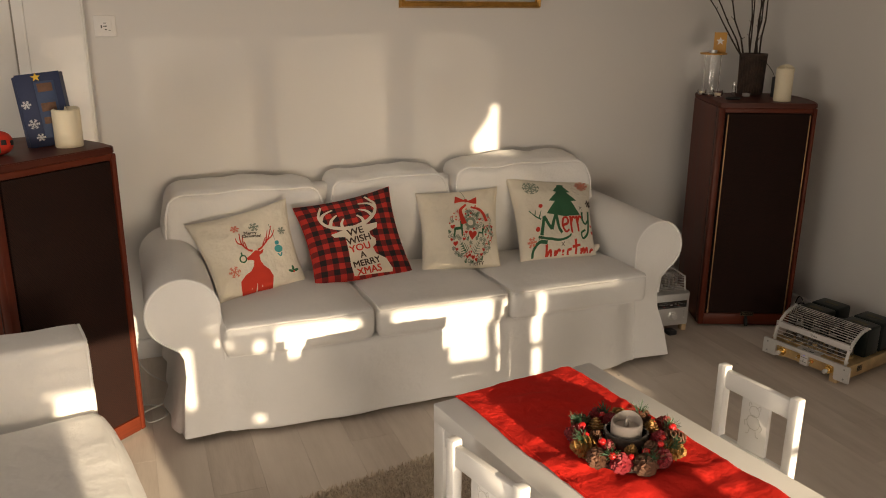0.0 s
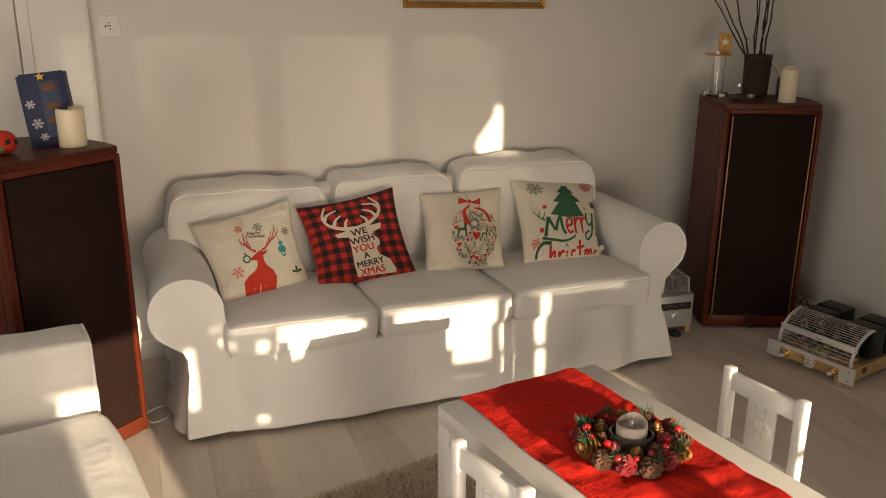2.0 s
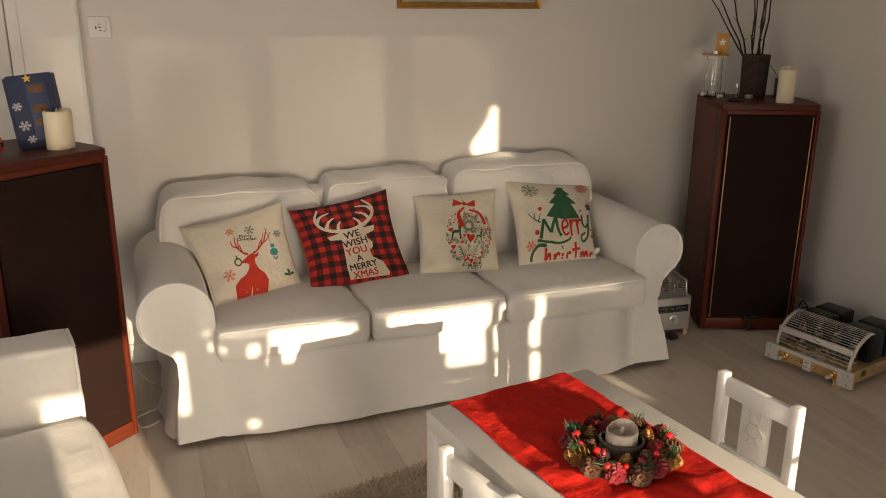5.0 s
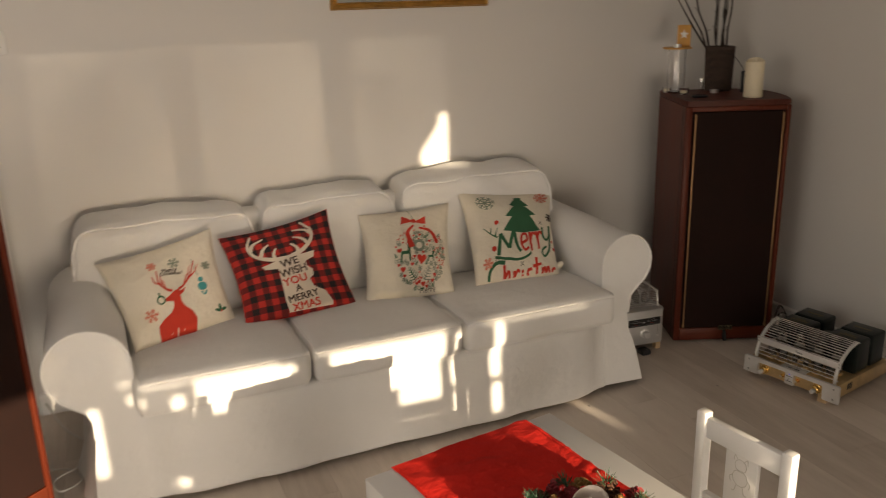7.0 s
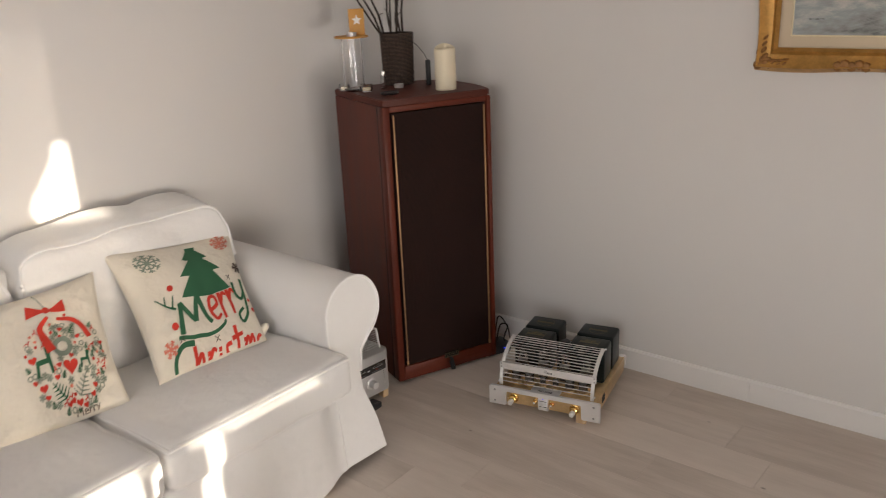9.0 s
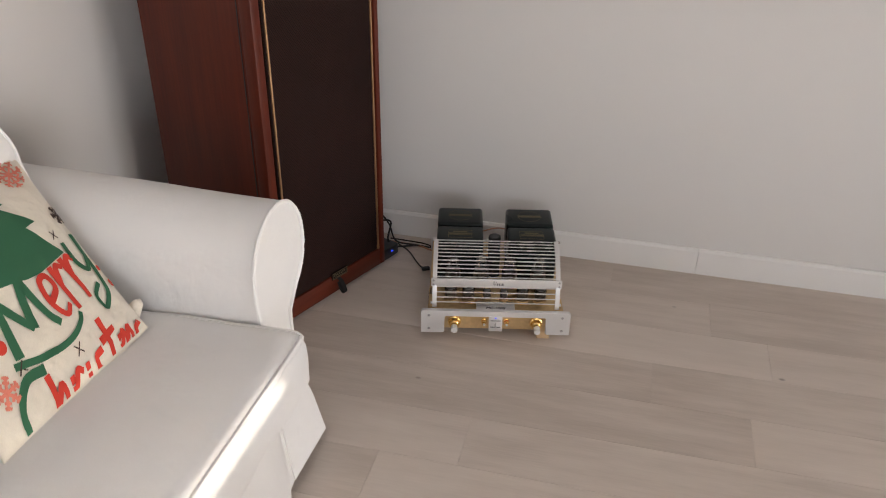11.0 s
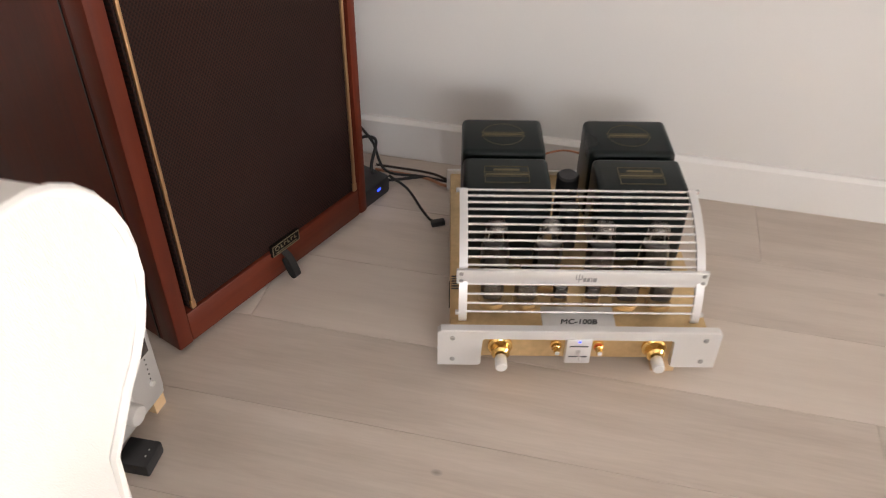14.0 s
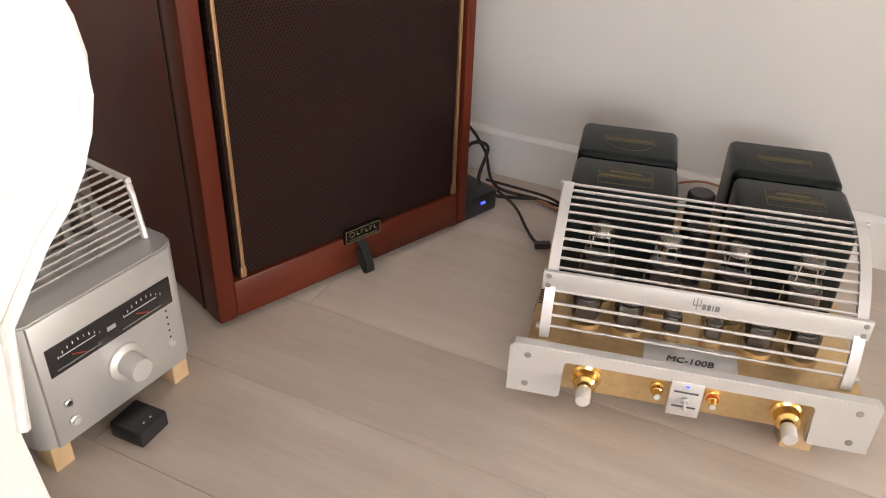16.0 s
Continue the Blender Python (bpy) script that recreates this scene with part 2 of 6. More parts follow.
M_SILVER = plain("brushed_silver_metal", (0.74, 0.735, 0.73), 0.42, 0.55, var=0.04, scale=10, fine=400, relief=0.06)
M_SILVER_GREY = plain("satin_grey_aluminium", (0.62, 0.62, 0.62), 0.38, 0.6, var=0.04, scale=8, fine=500, relief=0.05)
M_STEEL = plain("polished_steel_rod", (0.70, 0.69, 0.68), 0.28, 0.85, var=0.04, relief=0.03)
M_SCREW = plain("steel_screw", (0.42, 0.42, 0.42), 0.4, 0.9)
M_ENAMEL = plain("green_black_enamel", (0.0065, 0.0110, 0.0108), 0.30, var=0.12, relief=0.0, spec=0.22)
M_PRINT_GOLD = plain("dull_gold_print", (0.16, 0.135, 0.08), 0.7, spec=0.2)
M_BADGE = plain("matt_black_badge", (0.008, 0.006, 0.005), 0.65, relief=0.02, spec=0.1)
M_ENGRAVED = plain("grey_engraved_line", (0.60, 0.58, 0.55), 0.7)
M_REVEAL = plain("grey_door_reveal", (0.30, 0.28, 0.25), 0.9)
M_BROWN_CARD = plain("muted_brown_card", (0.13, 0.062, 0.035), 0.6, var=0.35, scale=70)
M_PRINT_DARK = plain("dark_grey_print", (0.07, 0.07, 0.075), 0.6)
M_GLASS = clear_glass("clear_glass")
M_TUBE_GLASS = clear_glass("valve_glass", (0.86, 0.83, 0.80), 0.03, 1.30)
M_VALVE = plain("grey_valve_plate", (0.13, 0.115, 0.10), 0.35, 0.6, var=0.4, scale=60)
M_GETTER = plain("silvered_valve_dome", (0.30, 0.285, 0.265), 0.25, 0.8, var=0.25, scale=40)
M_MARK_GREY = plain("grey_screen_print", (0.25, 0.25, 0.26), 0.6)
M_PALE_WOOD = veneer("pale_beech_block", (0.50, 0.34, 0.19), (0.68, 0.50, 0.31), "z", 0.55)
M_VU = plain("black_meter_glass", (0.016, 0.016, 0.018), 0.15, relief=0.02, coat=0.5)
M_WHITE_MARK = plain("white_dial_print", (0.60, 0.60, 0.58), 0.6)
M_RED_MARK = plain("red_dial_needle", (0.55, 0.05, 0.03), 0.5)
M_ORANGE = plain("orange_ring_plastic", (0.80, 0.16, 0.03), 0.4)
M_BLUE_LED = glow("blue_indicator_light", (0.02, 0.05, 1.0), 0.5)
M_LACQUER = plain("white_lacquer", (0.80, 0.79, 0.775), 0.38, var=0.02, scale=5, relief=0.05)
M_RUNNER = cloth("red_cotton_runner", (0.60, 0.020, 0.014), thread=700, var=0.10, fold=1.2, sheen=0.0)
M_WAX = plain("ivory_wax", (0.78, 0.70, 0.53), 0.5, var=0.04, relief=0.08)
M_WAX_GREY = plain("grey_beige_wax", (0.48, 0.41, 0.36), 0.5, var=0.05, relief=0.1)
M_BOWL = plain("smoky_glass_bowl", (0.055, 0.045, 0.040), 0.2, var=0.1, coat=0.5)
M_CONE_GOLD = plain("gold_painted_cone", (0.28, 0.15, 0.045), 0.45, 0.3, var=0.3, scale=60)
M_CONE_RED = plain("dark_red_painted_cone", (0.22, 0.016, 0.024), 0.5, var=0.35, scale=60)
M_CONE = plain("brown_pine_cone", (0.11, 0.048, 0.026), 0.65, var=0.4, scale=60)
M_NEEDLE = plain("green_needle", (0.025, 0.080, 0.034), 0.5, var=0.3, scale=40)
M_BERRY = plain("red_berry", (0.50, 0.012, 0.014), 0.22, coat=0.5)
M_TWIG = plain("dark_twig_bark", (0.035, 0.024, 0.018), 0.8, var=0.3, scale=40)
M_WICKER = wicker_weave()
M_AMBER = plain("amber_wood_card", (0.58, 0.30, 0.07), 0.5, var=0.1)
M_TEALIGHT = plain("thin_aluminium_cup", (0.62, 0.62, 0.62), 0.35, 0.8)
M_NAVY = plain("navy_card", (0.012, 0.026, 0.085), 0.6, var=0.1)
M_NAVY_LIGHT = plain("blue_card_panel", (0.030, 0.060, 0.14), 0.6, var=0.1)
M_YELLOW = plain("yellow_star_card", (0.80, 0.50, 0.06), 0.6)
M_PALE = plain("white_snowflake_card", (0.62, 0.64, 0.68), 0.7)
M_RED_TOY = plain("red_felt", (0.55, 0.030, 0.015), 0.85, var=0.12, relief=0.4)
M_GILT = plain("antique_gilt", (0.46, 0.25, 0.065), 0.44, 0.6, var=0.3, scale=25, fine=150, relief=0.3)
M_GILT_DARK = plain("worn_gilt_shadow", (0.27, 0.13, 0.038), 0.5, 0.4, var=0.35, scale=40, relief=0.3)
M_LINER = cloth("linen_liner", (0.62, 0.52, 0.38), fold=0.1)
M_FILLET = plain("pale_gold_fillet", (0.80, 0.72, 0.52), 0.3, 0.7)
M_SEASCAPE = painting("grey_seascape_paint", (0.26, 0.27, 0.26), (0.10, 0.11, 0.11), (0.50, 0.49, 0.45), (0.31, 0.345, 0.345))
M_RUG = plain("beige_shag_base", (0.40, 0.33, 0.25), 0.95, var=0.2, scale=30, relief=0.8)
M_PILE = plain("beige_shag_pile", (0.60, 0.50, 0.39), 0.95, var=0.25, scale=50, relief=0.2)
M_CABLE_WHITE = plain("white_cable_sleeve", (0.62, 0.60, 0.57), 0.5)
M_COPPER = plain("clear_copper_cable", (0.42, 0.20, 0.11), 0.4, 0.3)


# ---- building helpers ----
def thing(name, m, label, category, group="", kind=""):
    ob = new(name)
    ob.empty_display_size = 0.05
    ob.matrix_world = m
    return tagged(ob, label, category, group, kind)


def part(name, bm, material, parent=None, label="", smooth=True):
    me = bpy.data.meshes.new(name)
    bm.normal_update()
    if smooth:
        for f in bm.faces:
            f.smooth = True
    bm.to_mesh(me)
    bm.free()
    me.materials.append(material)
    if smooth:
        me.set_sharp_from_angle(angle=radians(38))
    ob = new(name, me)
    ob.parent = parent
    return tagged(ob, label)


def box(bm, x0, x1, y0, y1, z0, z1, b=0.003, seg=2, m=None):
    vs = bmesh.ops.create_cube(bm, size=1.0)["verts"]
    for v in vs:
        v.co = Vector(((x0 + x1) / 2 + v.co.x * (x1 - x0), (y0 + y1) / 2 + v.co.y * (y1 - y0), (z0 + z1) / 2 + v.co.z * (z1 - z0)))
        if m is not None:
            v.co = m @ v.co
    if b > 0:
        es = list({e for v in vs for e in v.link_edges})
        bmesh.ops.bevel(bm, geom=es, offset=b, segments=seg, affect="EDGES", profile=0.5)
    return bm


def boxes(*args, b=0.003, seg=2):
    bm = bmesh.new()
    for a in args:
        box(bm, *a, b=b, seg=seg)
    return bm


def lathe(bm, profile, n=24, m=None):
    """Turn (radius, height) pairs round z."""
    rings = []
    for r, z in profile:
        if r < 1e-6:
            p = Vector((0, 0, z))
            rings.append([bm.verts.new(m @ p if m is not None else p)])
            continue
        ring = []
        for i in range(n):
            a = 2 * math.pi * i / n
            p = Vector((r * math.cos(a), r * math.sin(a), z))
            ring.append(bm.verts.new(m @ p if m is not None else p))
        rings.append(ring)
    for a, c in zip(rings, rings[1:]):
        for i in range(n):
            j = (i + 1) % n
            if len(a) == 1 and len(c) > 1:
                bm.faces.new((a[0], c[i], c[j]))
            elif len(c) == 1 and len(a) > 1:
                bm.faces.new((a[i], a[j], c[0]))
            elif len(a) > 1:
                bm.faces.new((a[i], a[j], c[j], c[i]))
    bmesh.ops.recalc_face_normals(bm, faces=bm.faces)
    return bm


def tube(bm, pts, r, n=8, closed=False, r_end=None):
    """A round tube along points."""
    pts = [Vector(p) for p in pts]
    rings = []
    up = Vector((0.13, 0.31, 0.94))
    for i, p in enumerate(pts):
        a = pts[i - 1] if (i > 0 or closed) else p
        c = pts[(i + 1) % len(pts)] if (i < len(pts) - 1 or closed) else p
        d = (c - a).normalized()
        side = d.cross(up)
        if side.length < 1e-4:
            side = d.cross(Vector((1, 0, 0)))
        side.normalize()
        top = side.cross(d)
        rad = r if r_end is None else r + (r_end - r) * i / max(1, len(pts) - 1)
        rings.append([bm.verts.new(p + rad * (math.cos(2 * math.pi * k / n) * side + math.sin(2 * math.pi * k / n) * top)) for k in range(n)])
    pairs = list(zip(rings, rings[1:])) + ([(rings[-1], rings[0])] if closed else [])
    for a, c in pairs:
        for k in range(n):
            bm.faces.new((a[k], a[(k + 1) % n], c[(k + 1) % n], c[k]))
    if not closed:
        bm.faces.new(list(reversed(rings[0])))
        bm.faces.new(rings[-1])
    return bm


def smooth_line(pts, k=8):
    """Points along a smooth curve through pts."""
    pts = [Vector(p) for p in pts]
    ext = [2 * pts[0] - pts[1]] + pts + [2 * pts[-1] - pts[-2]]
    out = []
    for i in range(1, len(ext) - 2):
        a, p, q, d = ext[i - 1:i + 3]
        for j in range(k):
            t = j / k
            out.append(0.5 * (2 * p + (q - a) * t + (2 * a - 5 * p + 4 * q - d) * t * t + (3 * p - a - 3 * q + d) * t ** 3))
    out.append(pts[-1])
    return out


def soft_box(bm, c, s, r, puff=(0, 0, 0), cuts=14, wrinkle=0.004, seed=0.0, freq=7.0, bend=None, seams=()):
    """An upholstered block: rounded edges, swelling faces, small creases; seams (axis, sign) gives the loops round those faces."""
    vs = bmesh.ops.create_cube(bm, size=2.0)["verts"]
    es = list({e for v in vs for e in v.link_edges})
    bmesh.ops.subdivide_edges(bm, edges=es, cuts=cuts, use_grid_fill=True)
    c, s = Vector(c), Vector(s)
    loops = []
    for axis, sign in seams:
        i, j = [k for k in range(3) if k != axis]
        rim = [v for v in bm.verts if v.co[axis] * sign > 0.999 and max(abs(v.co[i]), abs(v.co[j])) > 0.999]
        loops.append(sorted(rim, key=lambda v: math.atan2(v.co[j], v.co[i])))
    for v in bm.verts:
        p = Vector([math.sin(a * math.pi / 2) for a in v.co])
        q = Vector([p[i] * s[i] for i in range(3)])
        inner = Vector([max(-(s[i] - r), min(s[i] - r, q[i])) for i in range(3)])
        d = q - inner
        if d.length > 1e-9:
            q = inner + d.normalized() * r
        w = [1 - p[i] ** 2 for i in range(3)]
        q += Vector((puff[0] * p.x * w[1] * w[2], puff[1] * p.y * w[0] * w[2], puff[2] * p.z * w[0] * w[1]))
        n = noise.noise((q + c) * freq + Vector((seed, seed * 1.7, 0))) + 0.5 * noise.noise((q + c) * freq * 2.6 + Vector((0, seed, seed)))
        q += p.normalized() * n * wrinkle
        q += c
        v.co = bend(q) if bend else q
    return [[v.co.copy() for v in loop] for loop in loops] if seams else bm


def prism(bm, outline, z0, z1, b=0.0):
    """A flat outline in x, y raised from z0 to z1."""
    lo = [bm.verts.new((x, y, z0)) for x, y in outline]
    hi = [bm.verts.new((x, y, z1)) for x, y in outline]
    n = len(outline)
    faces = [bm.faces.new(list(reversed(lo))), bm.faces.new(hi)]
    for i in range(n):
        faces.append(bm.faces.new((lo[i], lo[(i + 1) % n], hi[(i + 1) % n], hi[i])))
    if b > 0:
        es = list(faces[1].edges) + list(faces[0].edges)
        bmesh.ops.bevel(bm, geom=es, offset=b, segments=2, affect="EDGES")
    bmesh.ops.recalc_face_normals(bm, faces=bm.faces)
    return bm


def letters(text, size, align="CENTER", bold=0.0):
    """Flat mesh of a word, in x, y, centred at its middle; bold lays slightly shifted copies over it."""
    cu = bpy.data.curves.new("word", "FONT")
    cu.body, cu.size, cu.align_x, cu.align_y, cu.resolution_u = text, size, align, "CENTER", 3
    ob = bpy.data.objects.new("word", cu)
    me = bpy.data.meshes.new_from_object(ob)
    bm = bmesh.new()
    shifts = [(0, 0)] if bold <= 0 else [(-1, -0.7), (1, -0.7), (-1, 0.7), (1, 0.7)]
    for k, (sx, sy) in enumerate(shifts):
        old = set(bm.verts)
        bm.from_mesh(me)
        for v in bm.verts:
            if v not in old:
                v.co += Vector((sx * bold, sy * bold, k * 0.00025))
    bpy.data.objects.remove(ob)
    bpy.data.curves.remove(cu)
    bpy.data.meshes.remove(me)
    return bm


def moved(bm, m):
    bmesh.ops.transform(bm, matrix=m, verts=bm.verts)
    return bm


def structure(name, bm, material, label="", category="", smooth=False):
    ob = part(name, bm, material, None, "", smooth)
    return tagged(ob, label, category, "", "structure")


# ---- the room ----
X0, X1, Y0, Y1, H = -2.40, 3.485, -1.5, 3.885, 2.55
structure("wall_north", boxes((X0 - 0.2, X1 + 0.2, Y1, Y1 + 0.2, 0, H), b=0), M_WALL, "plain white painted wall behind the sofa", "wall")
structure("wall_east", boxes((X1, X1 + 0.2, Y0 - 0.2, Y1, 0, H), b=0), M_WALL, "plain white painted wall behind the valve amplifier", "wall")
structure("wall_west", boxes((X0 - 0.2, X0, Y0, -0.4, 0, H), (X0 - 0.2, X0, 1.9, Y1, 0, H), (X0 - 0.2, X0, -0.4, 1.9, 0, 0.35), (X0 - 0.2, X0, -0.4, 1.9, 2.15, H), b=0), M_WALL, "white wall with a wide window", "wall")
WT = 0.10
WX0, WX1, WZ0, WZM, WZ1 = 0.72, 3.12, 0.12, 1.163, 2.32
structure("wall_south", boxes((X0 - 0.2, WX0, Y0 - WT, Y0, 0, H), (WX1, X1, Y0 - WT, Y0, 0, H), (3.002, WX1, Y0 - WT, Y0, WZM, WZ1), (WX0, WX1, Y0 - WT, Y0, 0, WZ0), (WX0, WX1, Y0 - WT, Y0, WZ1, H), b=0), M_WALL, "white wall with a wide window towards the low sun", "wall")

# lower panes: added, unseen panels block the sun except in these gaps (x0, x1, z0, z1)
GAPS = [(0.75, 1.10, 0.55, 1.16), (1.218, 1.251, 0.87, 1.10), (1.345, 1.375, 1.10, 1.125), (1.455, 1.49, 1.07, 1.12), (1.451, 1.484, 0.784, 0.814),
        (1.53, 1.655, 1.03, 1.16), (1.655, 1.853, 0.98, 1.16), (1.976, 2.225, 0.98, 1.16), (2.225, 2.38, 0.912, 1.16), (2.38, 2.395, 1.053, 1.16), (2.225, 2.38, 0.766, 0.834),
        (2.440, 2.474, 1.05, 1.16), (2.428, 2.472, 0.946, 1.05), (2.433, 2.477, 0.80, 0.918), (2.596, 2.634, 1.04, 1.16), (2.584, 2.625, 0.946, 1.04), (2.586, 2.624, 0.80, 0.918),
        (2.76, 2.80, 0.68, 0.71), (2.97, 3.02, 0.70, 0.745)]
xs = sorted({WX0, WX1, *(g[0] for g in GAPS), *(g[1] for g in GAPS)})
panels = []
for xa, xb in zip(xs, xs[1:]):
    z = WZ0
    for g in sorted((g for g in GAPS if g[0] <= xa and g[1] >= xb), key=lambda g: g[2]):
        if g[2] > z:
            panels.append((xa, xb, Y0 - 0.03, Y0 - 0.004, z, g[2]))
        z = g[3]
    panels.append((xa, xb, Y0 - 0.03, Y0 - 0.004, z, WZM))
structure("sun_mask_panels", boxes(*panels, b=0), M_TRIM, "unseen white panels added to mask the sun below the blinds", "window panel")
structure("ceiling", boxes((X0 - 0.2, X1 + 0.2, Y0 - 0.2, Y1 + 0.2, H, H + 0.15), b=0), M_CEIL, "white painted ceiling", "ceiling")
structure("floor", boxes((X0 - 0.2, X1 + 0.2, Y0 - 0.2, Y1 + 0.2, -0.12, -0.0035), b=0), M_UNDER, "light greige oak laminate floor laid in planks", "floor")


def board(x0, y0, x1, y1, name, h=0.088, d=0.014):
    """Baseboard along a wall with a chamfered upper edge."""
    bm = bmesh.new()
    a, c = Vector((x0, y0, 0)), Vector((x1, y1, 0))
    run = (c - a).normalized()
    inn = Vector((-run.y, run.x, 0))
    prof = [(0, 0), (d, 0), (d, h - 0.008), (d - 0.006, h), (0, h)]
    ends = [[bm.verts.new(p + inn * u + Vector((0, 0, z))) for u, z in prof] for p in (a, c)]
    for i in range(5):
        j = (i + 1) % 5
        bm.faces.new((ends[0][i], ends[0][j], ends[1][j], ends[1][i]))
    bm.faces.new(ends[0])
    bm.faces.new(list(reversed(ends[1])))
    bmesh.ops.recalc_face_normals(bm, faces=bm.faces)
    return structure(name, bm, M_TRIM, "white painted baseboard", "baseboard")


board(X1, Y0, X1, 2.17, "baseboard_east_a")
board(X1, 2.172, X1, Y1, "baseboard_east_b")
board(X1 - 0.014, Y1, 0.14, Y1, "baseboard_north")

# window frames, blinds
for i, (x0, x1, z0, z1) in enumerate(((1.160, 1.318, WZM, WZ1 - 0.001), (1.810, 1.916, WZM, WZ1 - 0.001), (2.432, 2.552, WZM, WZ1 - 0.001))):
    structure(f"window_frame_{i + 1}", boxes((x0, x1, Y0 - WT, Y0 - 0.01, z0, z1), b=0.004), M_TRIM, "white window mullion", "window frame")


def blind(x0, x1, sun_cut):
    """Slats that lap unevenly, so that specks of sun leak between them; an added slanted cut shapes the wall's sun
    patch.
    """
    bm = bmesh.new()

    def edge(z):
        return 2.832 + (z - 1.735) / 0.21 * 0.140 if sun_cut and 1.735 < z < 1.945 else x1
    z = WZM + 0.003
    while z < WZ1 - 0.01:
        x = x0
        while x < x1 - 0.001:
            step = min(0.04, x1 - x)
            h = 0.0458 - 0.0016 - 0.0014 * noise.noise(Vector((x * 3.0, z * 2.0, 0.5))) - 0.0007 * noise.noise(Vector((x * 14.0, z * 21.0, 4.0))) - 0.0008 * max(0.0, (x - x0) / (x1 - x0) - 0.6)
            lo, hi = (min(x + step, edge(q)) for q in (z + 0.001, z + h))
            if lo > x + 0.002 and hi > x + 0.002:
                vs = [bm.verts.new((px, py, pz)) for py in (Y0 + 0.004, Y0 + 0.009) for px, pz in ((x, z), (lo, z), (hi, z + min(h, 0.0459)), (x, z + min(h, 0.0459)))]
                for f in ((3, 2, 1, 0), (4, 5, 6, 7), (0, 1, 5, 4), (1, 2, 6, 5), (2, 3, 7, 6), (3, 0, 4, 7)):
                    bm.faces.new([vs[k] for k in f])
            x += step
        z += 0.046
    ob = part("window_blind", bm, M_TRIM, None, "", False)
    return tagged(ob, "white horizontal slat blind lowered half way", "blind", "window blinds")


for x0, x1, sun_cut in ((WX0 - 0.01, 1.17, False), (1.31, 1.815, False), (1.911, 2.437, False), (2.547, 3.004, True)):
    blind(x0, x1, sun_cut)

# white door with a broad casing beside the sofa
door = thing("door_1", pose(0.110, Y1, 0), "closed white panel door with a broad white casing", "door", kind="structure")
part("casing", boxes((-0.235, 0.022, -0.022, 0.002, 0, 2.1), (-1.35, -0.235, -0.022, 0.002, 2.05, 2.15), b=0.004), M_TRIM, door)
part("casing_bead", boxes((-0.2, -0.192, -0.026, -0.018, 0, 2.1), (0.008, 0.014, -0.025, -0.018, 0, 2.1), b=0.002), M_TRIM, door)
part("door_leaf", boxes((-1.2, -0.242, -0.012, 0.002, 0.01, 2.045), b=0.004), M_TRIM, door)
part("door_gap", boxes((-0.242, -0.235, -0.008, 0.001, 0, 2.05), b=0), M_REVEAL, door)

# light switch and socket plate
plate = thing("wall_switch", pose(0.205, Y1, 1.462), "white square socket plate with small dark contacts on the wall", "socket")
part("plate", boxes((-0.041, 0.041, -0.007, 0, -0.041, 0.041), b=0.003), M_TRIM, plate)
part("insert", boxes((-0.026, 0.026, -0.0095, -0.006, -0.026, 0.026), b=0.002), M_LACQUER, plate)
for dx, dz, w, h in ((-0.014, -0.002, 0.005, 0.012), (0.0, 0.012, 0.010, 0.003), (0.0, 0.0, 0.014, 0.004), (0.002, -0.013, 0.008, 0.004), (0.016, -0.016, 0.006, 0.003)):
    part("contact", boxes((dx - w / 2, dx + w / 2, -0.0105, -0.009, dz - h / 2, dz + h / 2), b=0), M_PRINT_DARK, plate)


# ---- white sofa ----
sofa = thing("sofa", pose(0.108, 0.147, 0), "white three-seat slipcovered sofa with rolled arms and a floor-length skirt", "sofa")


def arm_outline(side, flare, r, top):
    """Cross-section of a rolled arm: (outward, height)."""
    zc = top - r
    pts = [(-r, 0.03), (-r, 0.30), (-r, zc - 0.03)]
    for a in range(170, -61, -12):
        pts.append((r * math.cos(radians(a)), zc + r * math.sin(radians(a))))
    pts += [(0.024, zc - 0.142), (0.009, 0.32), (0.009, 0.26), (flare * 0.55 + 0.008, 0.15), (flare * 0.8 + 0.004, 0.08), (flare, 0.022)]
    return [(side * u, z) for u, z in pts]


def sofa_arm(cx, side, flare, r, y0, fwd, top, y1=3.66):
    bm = bmesh.new()
    ol = arm_outline(side, flare, r, top)
    rows = []
    for j in range(25):
        t = j / 24
        y = y0 + (y1 - y0) * t
        row = []
        for u, z in ol:
            low = max(0.0, 1 - z / 0.36)
            wob = noise.noise(Vector((u * 5 + side, y * 5, z * 4))) * 0.006 + low * 0.014 * math.sin(y * 23 + side) * t
            fl = low * 0.035 * math.sin(min(1, t * 2.2) * math.pi / 2) * side if u * side > 0 else 0
            row.append(bm.verts.new((cx + u + wob * side + fl, y - fwd * low ** 0.8 * max(0, 1 - t * 3), z + 0.012 * t + noise.noise(Vector((y * 4, z * 6, side))) * 0.004)))
        rows.append(row)
    for a, c in zip(rows, rows[1:]):
        for k in range(len(ol) - 1):
            bm.faces.new((a[k], a[k + 1], c[k + 1], c[k]))
    for row in (rows[0], rows[-1]):
        bm.faces.new(row)
    bmesh.ops.recalc_face_normals(bm, faces=bm.faces)
    first = set(rows[0])
    edge = [v.co.copy() for v in rows[0] if v.co.z > 0.26]
    e = [e for e in bm.edges if all(v in first for v in e.verts) and len(e.link_faces) == 2]
    bmesh.ops.bevel(bm, geom=e, offset=0.0035, segments=2, affect="EDGES")
    arm = part("arm", bm, M_COTTON, sofa)
    bm = bmesh.new()
    tube(bm, [p + Vector((0, -0.0015, 0)) for p in edge], 0.0046, 6)
    part("piping", bm, M_PIPING, arm)


